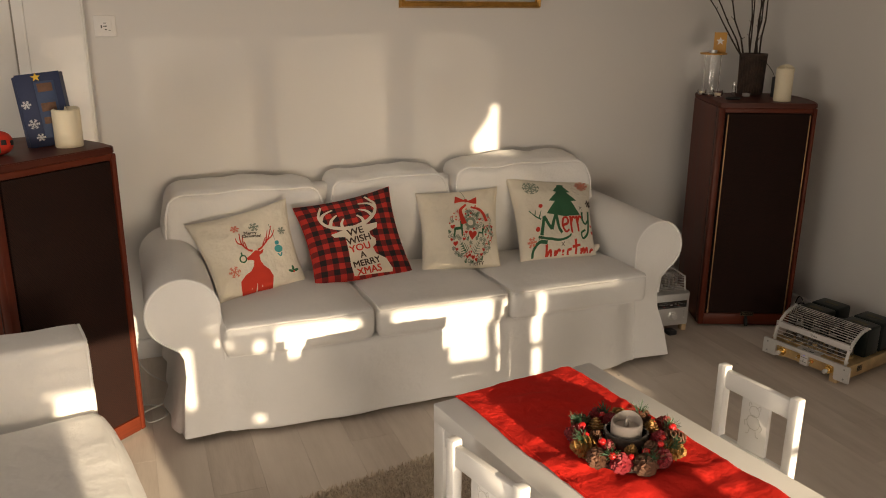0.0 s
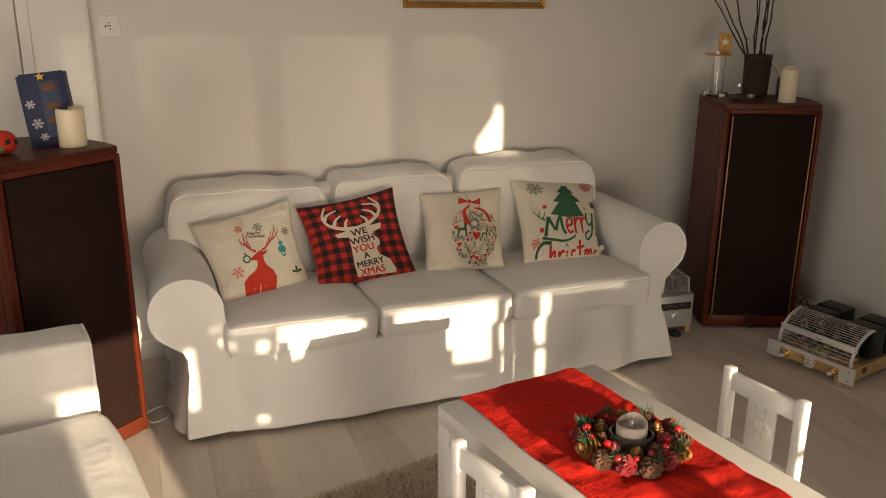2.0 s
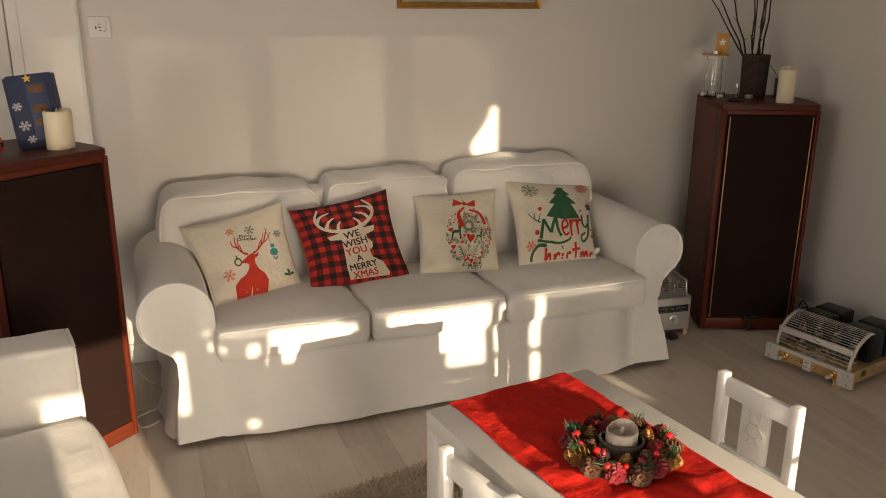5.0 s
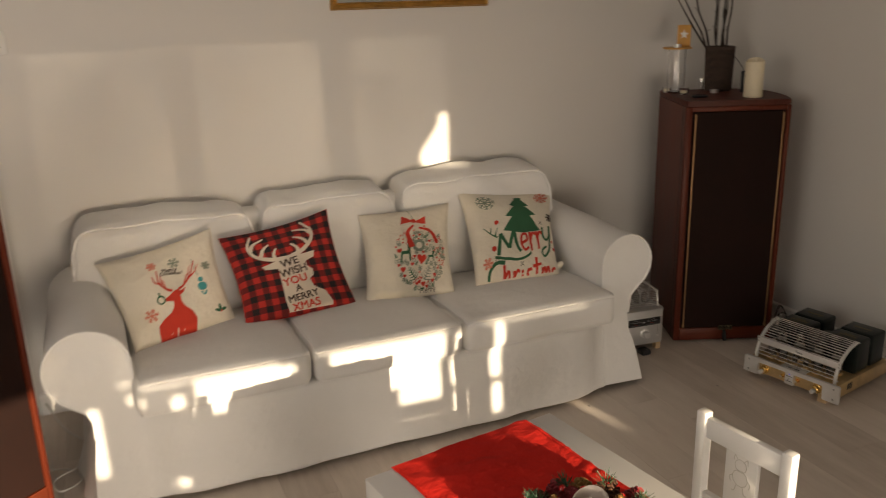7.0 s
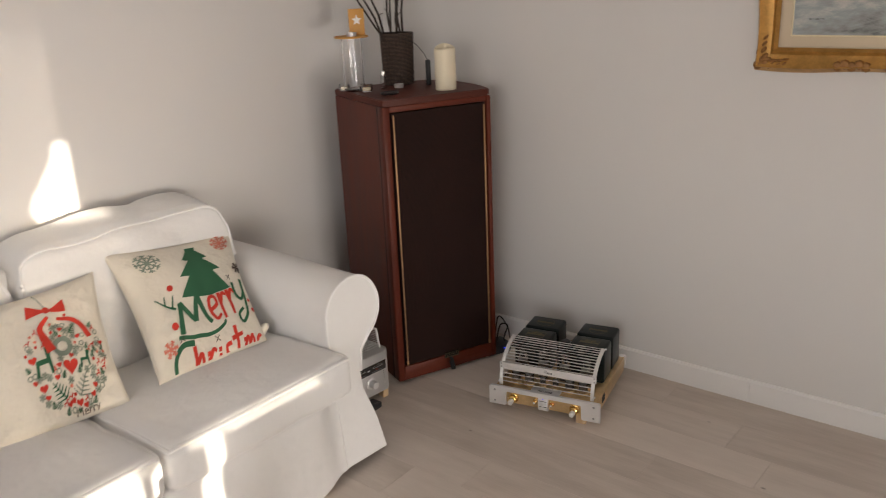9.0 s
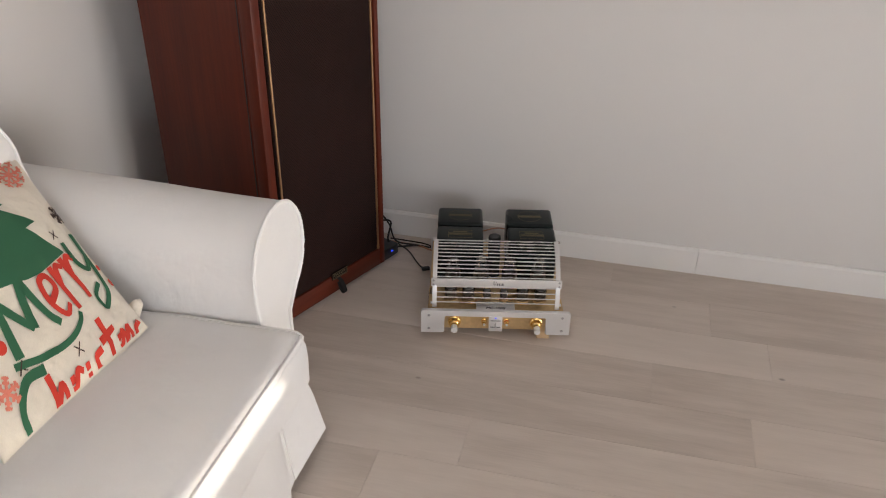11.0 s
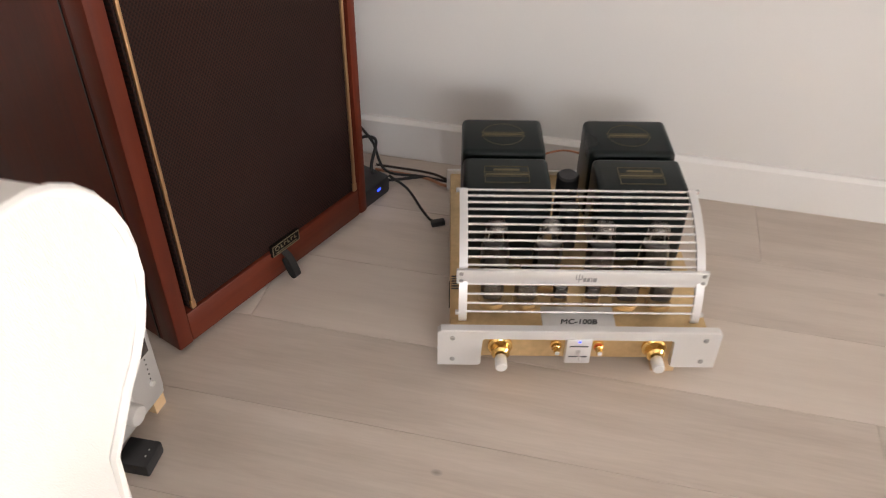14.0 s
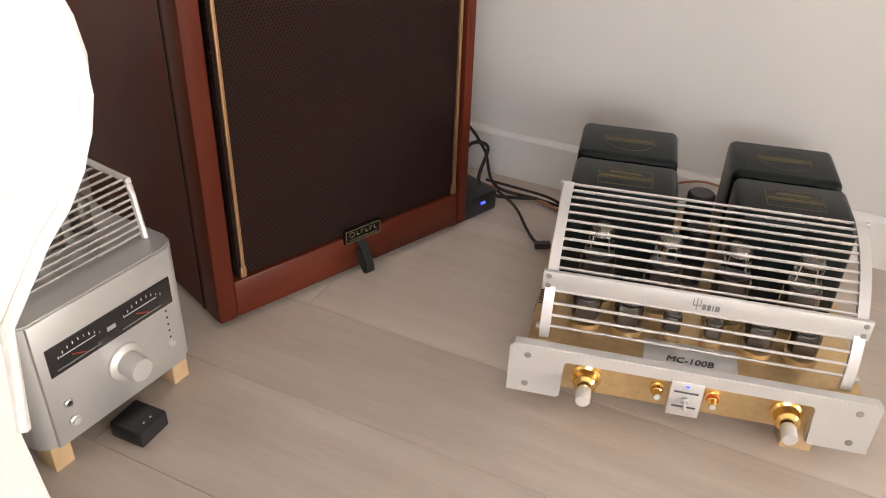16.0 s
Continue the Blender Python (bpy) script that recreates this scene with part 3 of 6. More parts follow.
sofa_arm(0.262, -1, 0.032, 0.130, 2.925, 0.05, 0.622)
sofa_arm(2.288, 1, 0.070, 0.118, 2.945, 0.045, 0.648)

bm = bmesh.new()


def skirt(q):
    low = max(0.0, 1 - q.z / 0.3)
    front = 1.0 if q.y < 2.95 else 0.0
    q.y -= front * low * (0.010 + 0.007 * math.sin(q.x * 9) + 0.005 * math.sin(q.x * 23 + 1))
    q.y -= front * 0.010 * math.sin(min(1.0, q.z / 0.33) * math.pi) * noise.noise(Vector((q.x * 3, q.z * 2, 5)))
    end = min(1.0, max(0.0, (abs(q.x - 1.285) - 0.74) / 0.14))
    end = end * end * (3 - 2 * end)
    y_arm, fwd = (2.925, 0.05) if q.x < 1.285 else (2.945, 0.045)
    q.y += front * end * (y_arm + 0.004 - fwd * max(0.0, 1 - q.z / 0.36) ** 0.8 - q.y)
    q.z += low * low * 0.012 * noise.noise(Vector((q.x * 2.2, 3, 0)))
    return q


soft_box(bm, (1.285, 3.262, 0.178), (0.900, 0.410, 0.158), 0.022, (0, 0.006, 0), 30, 0.003, 4.0, bend=skirt)
part("skirted_base", bm, M_COTTON, sofa)
bm = bmesh.new()
soft_box(bm, (1.27, 3.63, 0.44), (1.0, 0.08, 0.33), 0.05, (0, 0.01, 0.012), 10, 0.003, 2.0)
part("back_frame", bm, M_COTTON, sofa)
part("seat_platform", boxes((0.42, 2.13, 2.95, 3.55, 0.26, 0.325), b=0.01), M_COTTON, sofa)

# folds of cloth at the outer lower corners
for cx, side, y0 in ((0.262, -1, 2.93), (2.287, 1, 2.95)):
    bm = bmesh.new()
    rows = []
    for j in range(15):
        t = j / 14
        rows.append([(cx + side * (-0.012 + 0.098 * (1 - k / 10) ** 1.5 * math.sin(math.pi * (0.14 + 0.72 * t)) ** 0.6 + 0.010 * math.sin(t * 14) * (1 - k / 10)), y0 + 0.50 * t, 0.018 + 0.40 * k / 10) for k in range(11)])
    for d in (0.0, 0.006):
        grid = [[bm.verts.new((x - side * d, y, z)) for x, y, z in r] for r in rows]
        for a, c in zip(grid, grid[1:]):
            for k in range(10):
                bm.faces.new((a[k], a[k + 1], c[k + 1], c[k]))
    part("skirt_fold", bm, M_COTTON, sofa)


def seat_cushion(x0, x1, seed):
    cx, w = (x0 + x1) / 2, (x1 - x0) / 2
    bm = bmesh.new()

    def sag(q):
        t = (q.x - cx) / w
        if q.z > 0.40 and q.y > 2.9:
            q.z -= 0.012 * math.exp(-((q.y - 3.2) / 0.16) ** 2)
        return q
    loops = soft_box(bm, (cx, 3.115, 0.390), (w - 0.002, 0.280, 0.066), 0.034, (0.004, 0.014, 0.020), 22, 0.006, seed, 6.0, sag, seams=((2, 1), (2, -1)))
    cush = part("seat_cushion", bm, M_COTTON, sofa)
    for loop, r in zip(loops, (0.0056, 0.0030)):
        bm = bmesh.new()
        tube(bm, [p - Vector((0, 0.001, 0)) for p in loop], r, 6, True)
        part("piping", bm, M_PIPING, cush)


for i, (x0, x1) in enumerate(((0.388, 0.953), (0.956, 1.516), (1.519, 2.172))):
    seat_cushion(x0, x1, 3.0 + i * 7)


def back_cushion(x0, x1, top, seed):
    cx, w = (x0 + x1) / 2, (x1 - x0) / 2
    h = (top - 0.41) / 2
    bm = bmesh.new()

    def lean(q):
        up = max(0.0, (q.z - 0.6) / (top - 0.6))
        q.z += (q.y - 3.50) * 0.10 * up
        side = abs((q.x - cx) / w)
        q.z -= 0.045 * min(1.0, up) ** 2 * side ** 10
        q.x -= (0.010 + 0.016 * side ** 8) * min(1.2, up) ** 3 * (q.x - cx) / w
        q.y += (q.z - 0.45) * 0.33 - 0.02
        fold = noise.noise(Vector((q.x * 6 + seed, q.z * 14 + 3 * q.x, seed)))
        q.y -= 0.007 * abs(fold) * min(1.0, up + 0.3)
        q.z += 0.013 * noise.noise(Vector((q.x * 6 + seed, q.y * 2, 0))) * up
        return q
    loops = soft_box(bm, (cx, 3.500, 0.41 + h), (w, 0.092, h), 0.030, (0.006, 0.026, 0.012), 34, 0.011, seed, 6.5, lean, seams=((1, -1), (1, 1)))
    cush = part("back_cushion", bm, M_COTTON, sofa)
    for loop, dy in zip(loops, (-0.002, 0.002)):
        bm = bmesh.new()
        tube(bm, [p + Vector((0, dy, 0.001)) for p in loop], 0.0050, 6, True)
        part("piping", bm, M_PIPING, cush)


back_cushion(0.238, 0.920, 0.812, 1.0)
back_cushion(0.930, 1.508, 0.825, 9.0)
back_cushion(1.520, 2.256, 0.842, 17.0)
for x in (0.36, 2.2):
    bm = bmesh.new()
    lathe(bm, [(0, 0), (0.022, 0), (0.028, 0.05), (0, 0.05)], 12, pose(x, 2.97, 0))
    part("foot", bm, M_BLACK, sofa)


# ---- the second sofa, at the near side of the cabinet ----
second = thing("armchair", pose(0.110, 2.478, 0, 0, 0, 9.0), "white slipcovered armchair with a loose draped seat cover", "armchair")
bm = bmesh.new()
loops = soft_box(bm, (-0.42, 0.115, 0.334), (0.405, 0.085, 0.328), 0.018, (0.006, 0.010, 0.004), 22, 0.006, 21.0, seams=((0, 1),))
arm = part("arm", bm, M_COTTON, second)
bm = bmesh.new()
tube(bm, [p + Vector((0.002, 0, 0)) for p in loops[0]], 0.0044, 6, True)
part("piping", bm, M_PIPING, arm)
bm = bmesh.new()
soft_box(bm, (-0.40, -0.50, 0.36), (0.41, 0.515, 0.10), 0.045, (0.03, 0.004, 0.02), 20, 0.014, 31.0, 5.0)
part("seat_cushion", bm, M_COTTON, second)
bm = bmesh.new()


def drape(q):
    low = max(0.0, 1 - q.z / 0.42)
    if q.x > -0.1:
        q.x += low * (0.05 + 0.018 * math.sin(q.y * 19) + 0.010 * math.sin(q.y * 41))
    return q


soft_box(bm, (-0.42, -0.50, 0.215), (0.43, 0.525, 0.200), 0.020, (0.01, 0, 0), 20, 0.006, 41.0, bend=drape)
part("skirted_base", bm, M_COTTON, second)
bm = bmesh.new()
soft_box(bm, (-0.86, -0.40, 0.42), (0.10, 0.60, 0.41), 0.05, (0.02, 0, 0.01), 12, 0.006, 51.0)
part("backrest", bm, M_COTTON, second)


# ---- loudspeakers ----
def loudspeaker(m, h, label, strips=True):
    ob = thing("loudspeaker", m, label, "loudspeaker", "pair of corner loudspeakers")
    W, D = 0.454, 0.455
    plan = [(0.0, 0.012), (0.004, 0.003), (0.014, 0.0), (W - 0.012, 0.0), (W, 0.010), (0.472, 0.10), (0.480, 0.20), (0.478, 0.30), (0.460, 0.37), (0.42, 0.42), (0.365, 0.446), (0.29, D), (0.012, D), (0.002, D - 0.008)]
    body = [(x, max(y, 0.040)) for x, y in plan[3:]] + [(0.002, 0.040)]
    bm = bmesh.new()
    prism(bm, [(W - 0.008, 0.040)] + body[2:], 0.012, h - 0.026)
    cab = part("cabinet", bm, M_MAHOGANY, ob)
    bm = bmesh.new()
    prism(bm, plan, h - 0.024, h, 0.003)
    part("top", bm, M_TOP, ob)
    part("plinth", boxes((0.02, W - 0.02, 0.03, 0.35, 0, 0.014), b=0), M_BLACK, ob)
    part("side_seam", boxes((0.0005, 0.002, 0.049, 0.052, 0.012, h - 0.026), b=0), M_BLACK, cab)
    part("front_post", boxes((0.0, 0.028, 0.0, 0.042, 0.012, h - 0.025), b=0.004), M_MAHOGANY, ob)
    part("front_post", boxes((W - 0.018, W, 0.0, 0.042, 0.012, h - 0.025), b=0.004), M_MAHOGANY, ob)
    part("bottom_rail", boxes((0.028, W - 0.020, 0.002, 0.042, 0.012, 0.070), b=0.003), M_MAHOGANY_X, ob)
    part("top_rail", boxes((0.028, W - 0.020, 0.002, 0.042, h - 0.046, h - 0.025), b=0.002), M_MAHOGANY_X, ob)
    part("baffle", boxes((0.028, W - 0.020, 0.022, 0.042, 0.06, h - 0.040), b=0), M_GROOVE, ob)
    g = part("grille", boxes((0.036, W - 0.022, 0.004, 0.021, 0.072, h - 0.049), b=0.005), M_GRILLE, ob)
    for x in ((0.043, W - 0.030) if strips else ()):
        bm = bmesh.new()
        box(bm, x - 0.0028, x + 0.0028, -0.0005, 0.005, 0.078, h - 0.056, b=0.0015)
        box(bm, x - 0.0045, x + 0.0045, -0.0005, 0.006, 0.073, 0.090, b=0.002)
        part("trim_strip", bm, M_GOLD_STRIP, g, "thin gold strip")
    fit_badge = Matrix.Translation((0.240, 0, 0.061)) @ Matrix.Diagonal((0.80, 1, 0.80, 1)) @ Matrix.Translation((-0.227, 0, -0.068))
    badge = part("badge", moved(boxes((0.186, 0.268, -0.002, 0.004, 0.068, 0.096), b=0.001), fit_badge), M_BADGE, g, "small black name badge with gold border")
    bars = [(0.188, 0.266, 0.0935, 0.0945), (0.188, 0.266, 0.0695, 0.0705), (0.188, 0.189, 0.0695, 0.0945), (0.265, 0.266, 0.0695, 0.0945), (0.196, 0.258, 0.0740, 0.0750)]
    bars += [(0.212 + i * 0.010, 0.2135 + i * 0.010, 0.0812, 0.0888) for i in range(5)] + [(0.2135 + i * 0.010, 0.2180 + i * 0.010, 0.0812 + 0.0062 * (i % 2), 0.0824 + 0.0062 * (i % 2)) for i in range(5)]
    part("badge_mark", moved(boxes(*[(a, c, -0.0035, -0.0015, z0, z1) for a, c, z0, z1 in bars], b=0), fit_badge), M_PRINT_GOLD, badge)
    bm = bmesh.new()
    tube(bm, [(0.2015 + 0.0055 * math.cos(a * 0.5236), -0.0025, 0.085 + 0.0050 * math.sin(a * 0.5236)) for a in range(12)], 0.0009, 5, True)
    part("badge_ring", moved(bm, fit_badge), M_PRINT_GOLD, badge)
    bm = bmesh.new()
    line = smooth_line([(0, -0.001, 0.060), (0, -0.016, 0.050), (0, -0.028, 0.024), (0, -0.022, 0.016), (0, -0.014, 0.022), (0, -0.003, 0.046)], 5)
    for a, c in zip(line, line[1:]):
        q = [bm.verts.new((0.233 + s, p.y, p.z)) for p, s in ((a, -0.0065), (a, 0.0065), (c, 0.0065), (c, -0.0065))]
        bm.faces.new(q)
    bmesh.ops.remove_doubles(bm, verts=bm.verts, dist=0.0002)
    bmesh.ops.solidify(bm, geom=bm.faces, thickness=0.002)
    part("pull_tab", bm, M_BLACK_SOFT, ob, "black leather pull tab")
    return ob


loudspeaker(pose(2.845, 3.328, 0, 0, 0, -22.4), 1.122, "tall mahogany corner loudspeaker with a dark brown punched grille")
loudspeaker(pose(-0.147, 2.898, 0, 0, 0, 39.2), 1.089, "tall mahogany corner loudspeaker standing beside the white sofa", False)


# ---- low table with runner ----
table = thing("low_table", pose(0.956, 2.079, 0, 0, 0, 9.0), "long low white lacquered table with square legs", "table")
TW, TL, TH = 0.545, 1.18, 0.522
part("tabletop", boxes((0, TW, -TL, 0, TH - 0.052, TH), b=0.003), M_LACQUER, table)
for x in (0.0, TW - 0.052):
    for y in (-TL, -0.052):
        part("leg", boxes((x + 0.001, x + 0.051, y + 0.001, y + 0.051, 0, TH - 0.050), b=0.003), M_LACQUER, table)
for a in ((0.05, TW - 0.05, -0.022, -0.006, TH - 0.11, TH - 0.05), (0.05, TW - 0.05, -TL + 0.006, -TL + 0.022, TH - 0.11, TH - 0.05),
          (0.006, 0.022, -TL + 0.05, -0.05, TH - 0.11, TH - 0.05), (TW - 0.022, TW - 0.006, -TL + 0.05, -0.05, TH - 0.11, TH - 0.05)):
    part("apron", boxes(a, b=0.002), M_LACQUER, table)

runner = thing("table_runner", table.matrix_world.copy(), "red cotton runner with creases lying along the low white table", "table runner")
bm = bmesh.new()
NX, NY = 36, 120
grid = []
for j in range(NY + 1):
    row = []
    for i in range(NX + 1):
        u, v = i / NX, j / NY
        x, y = 0.070 + 0.395 * u + 0.004 * math.sin(v * 17), 0.004 - 1.15 * v
        z = TH + 0.003 + 0.0075 * max(0, noise.noise(Vector((x * 3 + y * 9, y * 5 - x * 6, 0)))) * 2 + 0.003 * max(0.0, 1 - abs(noise.noise(Vector((x * 2.2 + y * 4.5, y * 5.5 - x * 2.5, 6)))) * 9) * min(1.0, abs(x - 0.26) * 6) + 0.0028 * noise.noise(Vector((x * 26, y * 26, 2)))
        z += 0.004 * math.exp(-((y + 0.10 + 0.35 * (x - 0.25)) / 0.012) ** 2) * (0.6 + 0.4 * math.sin(x * 30)) * max(0, noise.noise(Vector((x * 5, 1, 1))) + 0.4)
        z += 0.004 * math.exp(-((y + 0.28 - 0.5 * (x - 0.40)) / 0.010) ** 2) * (x > 0.30)
        if v < 0.004:
            z -= 0.002
        row.append(bm.verts.new((x, y, max(z, TH + 0.0025))))
    grid.append(row)
for a, c in zip(grid, grid[1:]):
    for i in range(NX):
        bm.faces.new((a[i], c[i], c[i + 1], a[i + 1]))
part("cloth", bm, M_RUNNER, runner)
bm = bmesh.new()
for k in range(95):
    y = -0.01 - k * 0.012
    for x in (0.078, 0.457):
        box(bm, x - 0.0007, x + 0.0007, y - 0.003, y + 0.003, TH + 0.007, TH + 0.0085, b=0)
tagged(part("hem_stitching", bm, M_RUNNER, runner, smooth=False), kind="stuff")


# ---- small chairs ----
def small_chair(m, label):
    """Back at local y = 0, seat towards +y, width along x."""
    ch = thing("childrens_chair", m, label, "chair", "small chairs round the low table")
    w, h = 0.275, 0.566
    for x in (-w / 2, w / 2 - 0.030):
        part("back_post", boxes((x, x + 0.030, 0, 0.030, 0, h), b=0.005), M_LACQUER, ch)
        part("front_leg", boxes((x, x + 0.030, 0.235, 0.265, 0, 0.262), b=0.004), M_LACQUER, ch)
        part("side_rail", boxes((x + 0.006, x + 0.024, 0.030, 0.235, 0.215, 0.262), b=0.002), M_LACQUER, ch)
    part("top_rail", boxes((-w / 2 + 0.03, w / 2 - 0.03, 0.005, 0.025, h - 0.068, h - 0.012), b=0.004), M_LACQUER, ch)
    part("back_rail", boxes((-w / 2 + 0.03, w / 2 - 0.03, 0.006, 0.024, 0.31, 0.345), b=0.004), M_LACQUER, ch)
    sp = part("back_splat", boxes((-0.046, 0.046, 0.008, 0.022, 0.345, h - 0.066), b=0.002), M_LACQUER, ch, "flat splat with an engraved figure")
    bm = bmesh.new()
    for y in (0.0078, 0.0222):
        for cz, r0 in ((0.470, 0.017), (0.436, 0.022)):
            tube(bm, [(r0 * math.cos(a / 10 * 6.283), y, cz + r0 * math.sin(a / 10 * 6.283)) for a in range(10)], 0.0011, 5, True)
        for s in (1, -1):
            tube(bm, smooth_line([(s * 0.010, y, 0.486), (s * 0.018, y, 0.494), (s * 0.020, y, 0.480)], 4), 0.0011, 5)
            tube(bm, smooth_line([(s * 0.020, y, 0.440), (s * 0.030, y, 0.430), (s * 0.026, y, 0.418)], 4), 0.0011, 5)
            tube(bm, smooth_line([(s * 0.010, y, 0.414), (s * 0.014, y, 0.398), (s * 0.022, y, 0.396)], 4), 0.0011, 5)
    part("engraving", bm, M_ENGRAVED, sp)
    part("seat", boxes((-w / 2 - 0.004, w / 2 + 0.004, 0.026, 0.285, 0.262, 0.282), b=0.006), M_LACQUER, ch)
    return ch


small_chair(pose(1.842, 1.815, 0, 0, 0, 99.0), "small white wooden child's chair drawn up to the table")
small_chair(pose(0.930, 1.695, 0, 0, 0, -75.0), "small white wooden child's chair tucked against the table")


# ---- printed cushions ----
class Pad:
    """A stuffed square cushion between four corners; front(u, v) gives its printed face, u and v from -1 to 1."""

    def __init__(self, bl, br, tl, tr, fat, seed):
        self.c = [Vector(p) for p in (bl, br, tl, tr)]
        self.fat, self.seed = fat, seed
        bl, br, tl, tr = self.c
        self.n = ((br - bl) + (tr - tl)).cross((tl - bl) + (tr - br)).normalized()

    def flat(self, u, v):
        s, t = (u + 1) / 2, (v + 1) / 2
        bl, br, tl, tr = self.c
        return (bl * (1 - s) + br * s) * (1 - t) + (tl * (1 - s) + tr * s) * t

    def front(self, u, v, lift=0.0, side=1):
        uu, vv = u * (1 - 0.085 * (1 - v * v)), v * (1 - (0.085 if v > 0 else 0.0) * (1 - u * u))
        h = self.fat * (max(0.0, 1 - u * u) * max(0.0, 1 - v * v)) ** 0.42
        k = noise.noise(Vector((u * 1.6 + self.seed, v * 1.6, 0))) * 0.016 + noise.noise(Vector((u * 4.5, v * 2.5 + self.seed, 3))) * 0.0055 - 0.005 * abs(noise.noise(Vector((u * 3.2 + v, v * 2.2 - u + self.seed, 8))))
        rad = math.hypot(abs(u) - 1, abs(v) - 1)
        k += 0.0072 * math.sin(math.atan2(1.001 - abs(v), 1.001 - abs(u)) * 13 + self.seed) * math.exp(-(rad / 0.45) ** 2)
        edge = (1 - max(abs(u), abs(v)) ** 4)
        return self.flat(uu, vv) + self.n * (side * (h + lift) + k * edge)


def cushion(name, pad, material, label):
    ob = thing(name, pose(0, 0, 0), label, "cushion", "printed cushions on the sofa")
    bm = bmesh.new()
    uv = bm.loops.layers.uv.new("UVMap")
    N = 30
    g = [math.sin(i / N * math.pi - math.pi / 2) for i in range(N + 1)]
    for side in (1, -1):
        vs = [[bm.verts.new(pad.front(u, v, 0, side)) for u in g] for v in g]
        for j in range(N):
            for i in range(N):
                q = [(j, i), (j, i + 1), (j + 1, i + 1), (j + 1, i)]
                if side < 0:
                    q.reverse()
                f = bm.faces.new([vs[a][c] for a, c in q])
                for lp, (a, c) in zip(f.loops, q):
                    lp[uv].uv = ((g[c] + 1) / 2, (g[a] + 1) / 2)
    bmesh.ops.remove_doubles(bm, verts=bm.verts, dist=0.0004)
    part("cover", bm, material, ob)
    bm = bmesh.new()
    rim = [(t / 12 * 2 - 1, -1) for t in range(12)] + [(1, t / 12 * 2 - 1) for t in range(12)] + [(1 - t / 12 * 2, 1) for t in range(12)] + [(-1, 1 - t / 12 * 2) for t in range(12)]
    tube(bm, [pad.front(u, v) for u, v in rim], 0.0025, 5, True)
    part("seam", bm, material, ob)
    return ob


def print_on(name, pad, parent, material, bm2d, at=(0, 0), turn=0.0, scale=1.0, lift=0.0022, lo=-0.95):
    """Lay a flat drawing (x, y in cushion units) on the cushion's face."""
    bmesh.ops.triangulate(bm2d, faces=bm2d.faces)
    for _ in range(4):
        long = [e for e in bm2d.edges if e.calc_length() * scale > 0.13]
        if not long:
            break
        bmesh.ops.subdivide_edges(bm2d, edges=long, cuts=1)
        bmesh.ops.triangulate(bm2d, faces=bm2d.faces)
    bmesh.ops.transform(bm2d, matrix=pose(at[0], at[1], 0, 0, 0, turn) @ Matrix.Scale(scale, 4), verts=bm2d.verts)
    for co, no in (((0, lo, 0), (0, -1, 0)), ((0, 0.985, 0), (0, 1, 0)), ((0.985, 0, 0), (1, 0, 0)), ((-0.985, 0, 0), (-1, 0, 0))):
        bmesh.ops.bisect_plane(bm2d, geom=bm2d.verts[:] + bm2d.edges[:] + bm2d.faces[:], plane_co=co, plane_no=no, clear_outer=True)
    for v in bm2d.verts:
        v.co = pad.front(v.co.x, v.co.y, lift + v.co.z)
    if len(bm2d.faces):
        return part(name, bm2d, material, parent)
    bm2d.free()


def polygons(*outlines):
    bm = bmesh.new()
    for o in outlines:
        bm.faces.new([bm.verts.new((x, y, 0)) for x, y in o])
    return bm


def stroke(bm, pts, w, w_end=None):
    """A brush stroke of width w along points."""
    pts = [Vector((x, y, 0)) for x, y in pts]
    line = smooth_line(pts, 5) if len(pts) > 2 else pts
    rows = []
    for i, p in enumerate(line):
        a, c = line[max(0, i - 1)], line[min(len(line) - 1, i + 1)]
        d = (c - a).normalized()
        k = (w if w_end is None else w + (w_end - w) * i / (len(line) - 1)) / 2
        s = Vector((-d.y, d.x, 0)) * k
        rows.append((bm.verts.new(p - s), bm.verts.new(p + s)))
    for a, c in zip(rows, rows[1:]):
        bm.faces.new((a[0], c[0], c[1], a[1]))
    return bm


def disc(bm, x, y, r, n=12, ry=None):
    bm.faces.new([bm.verts.new((x + r * math.cos(2 * math.pi * k / n), y + (ry or r) * math.sin(2 * math.pi * k / n), 0)) for k in range(n)])
    return bm


def flake(r=0.1, arms=6, w=0.022):
    bm = bmesh.new()
    for k in range(arms):
        a = 2 * math.pi * k / arms
        d, s = (math.cos(a), math.sin(a)), (-math.sin(a), math.cos(a))
        stroke(bm, [(0, 0), (d[0] * r, d[1] * r)], w)
        for q in (0.5, 0.8):
            for sg in (1, -1):
                b = (d[0] * r * q, d[1] * r * q)
                stroke(bm, [b, (b[0] + (d[0] * 0.5 + sg * s[0]) * r * 0.26, b[1] + (d[1] * 0.5 + sg * s[1]) * r * 0.26)], w * 0.8)
    return bm


def heart(r):
    return polygons([(r * 0.0625 * 16 * math.sin(t) ** 3, r * 0.0625 * (13 * math.cos(t) - 5 * math.cos(2 * t) - 2 * math.cos(3 * t) - math.cos(4 * t))) for t in [i / 18 * 2 * math.pi for i in range(18)]])


def star_outline(r, inner=0.42, n=5, a0=90):
    return [((r if k % 2 == 0 else r * inner) * math.cos(radians(a0 + k * 180 / n)), (r if k % 2 == 0 else r * inner) * math.sin(radians(a0 + k * 180 / n))) for k in range(2 * n)]


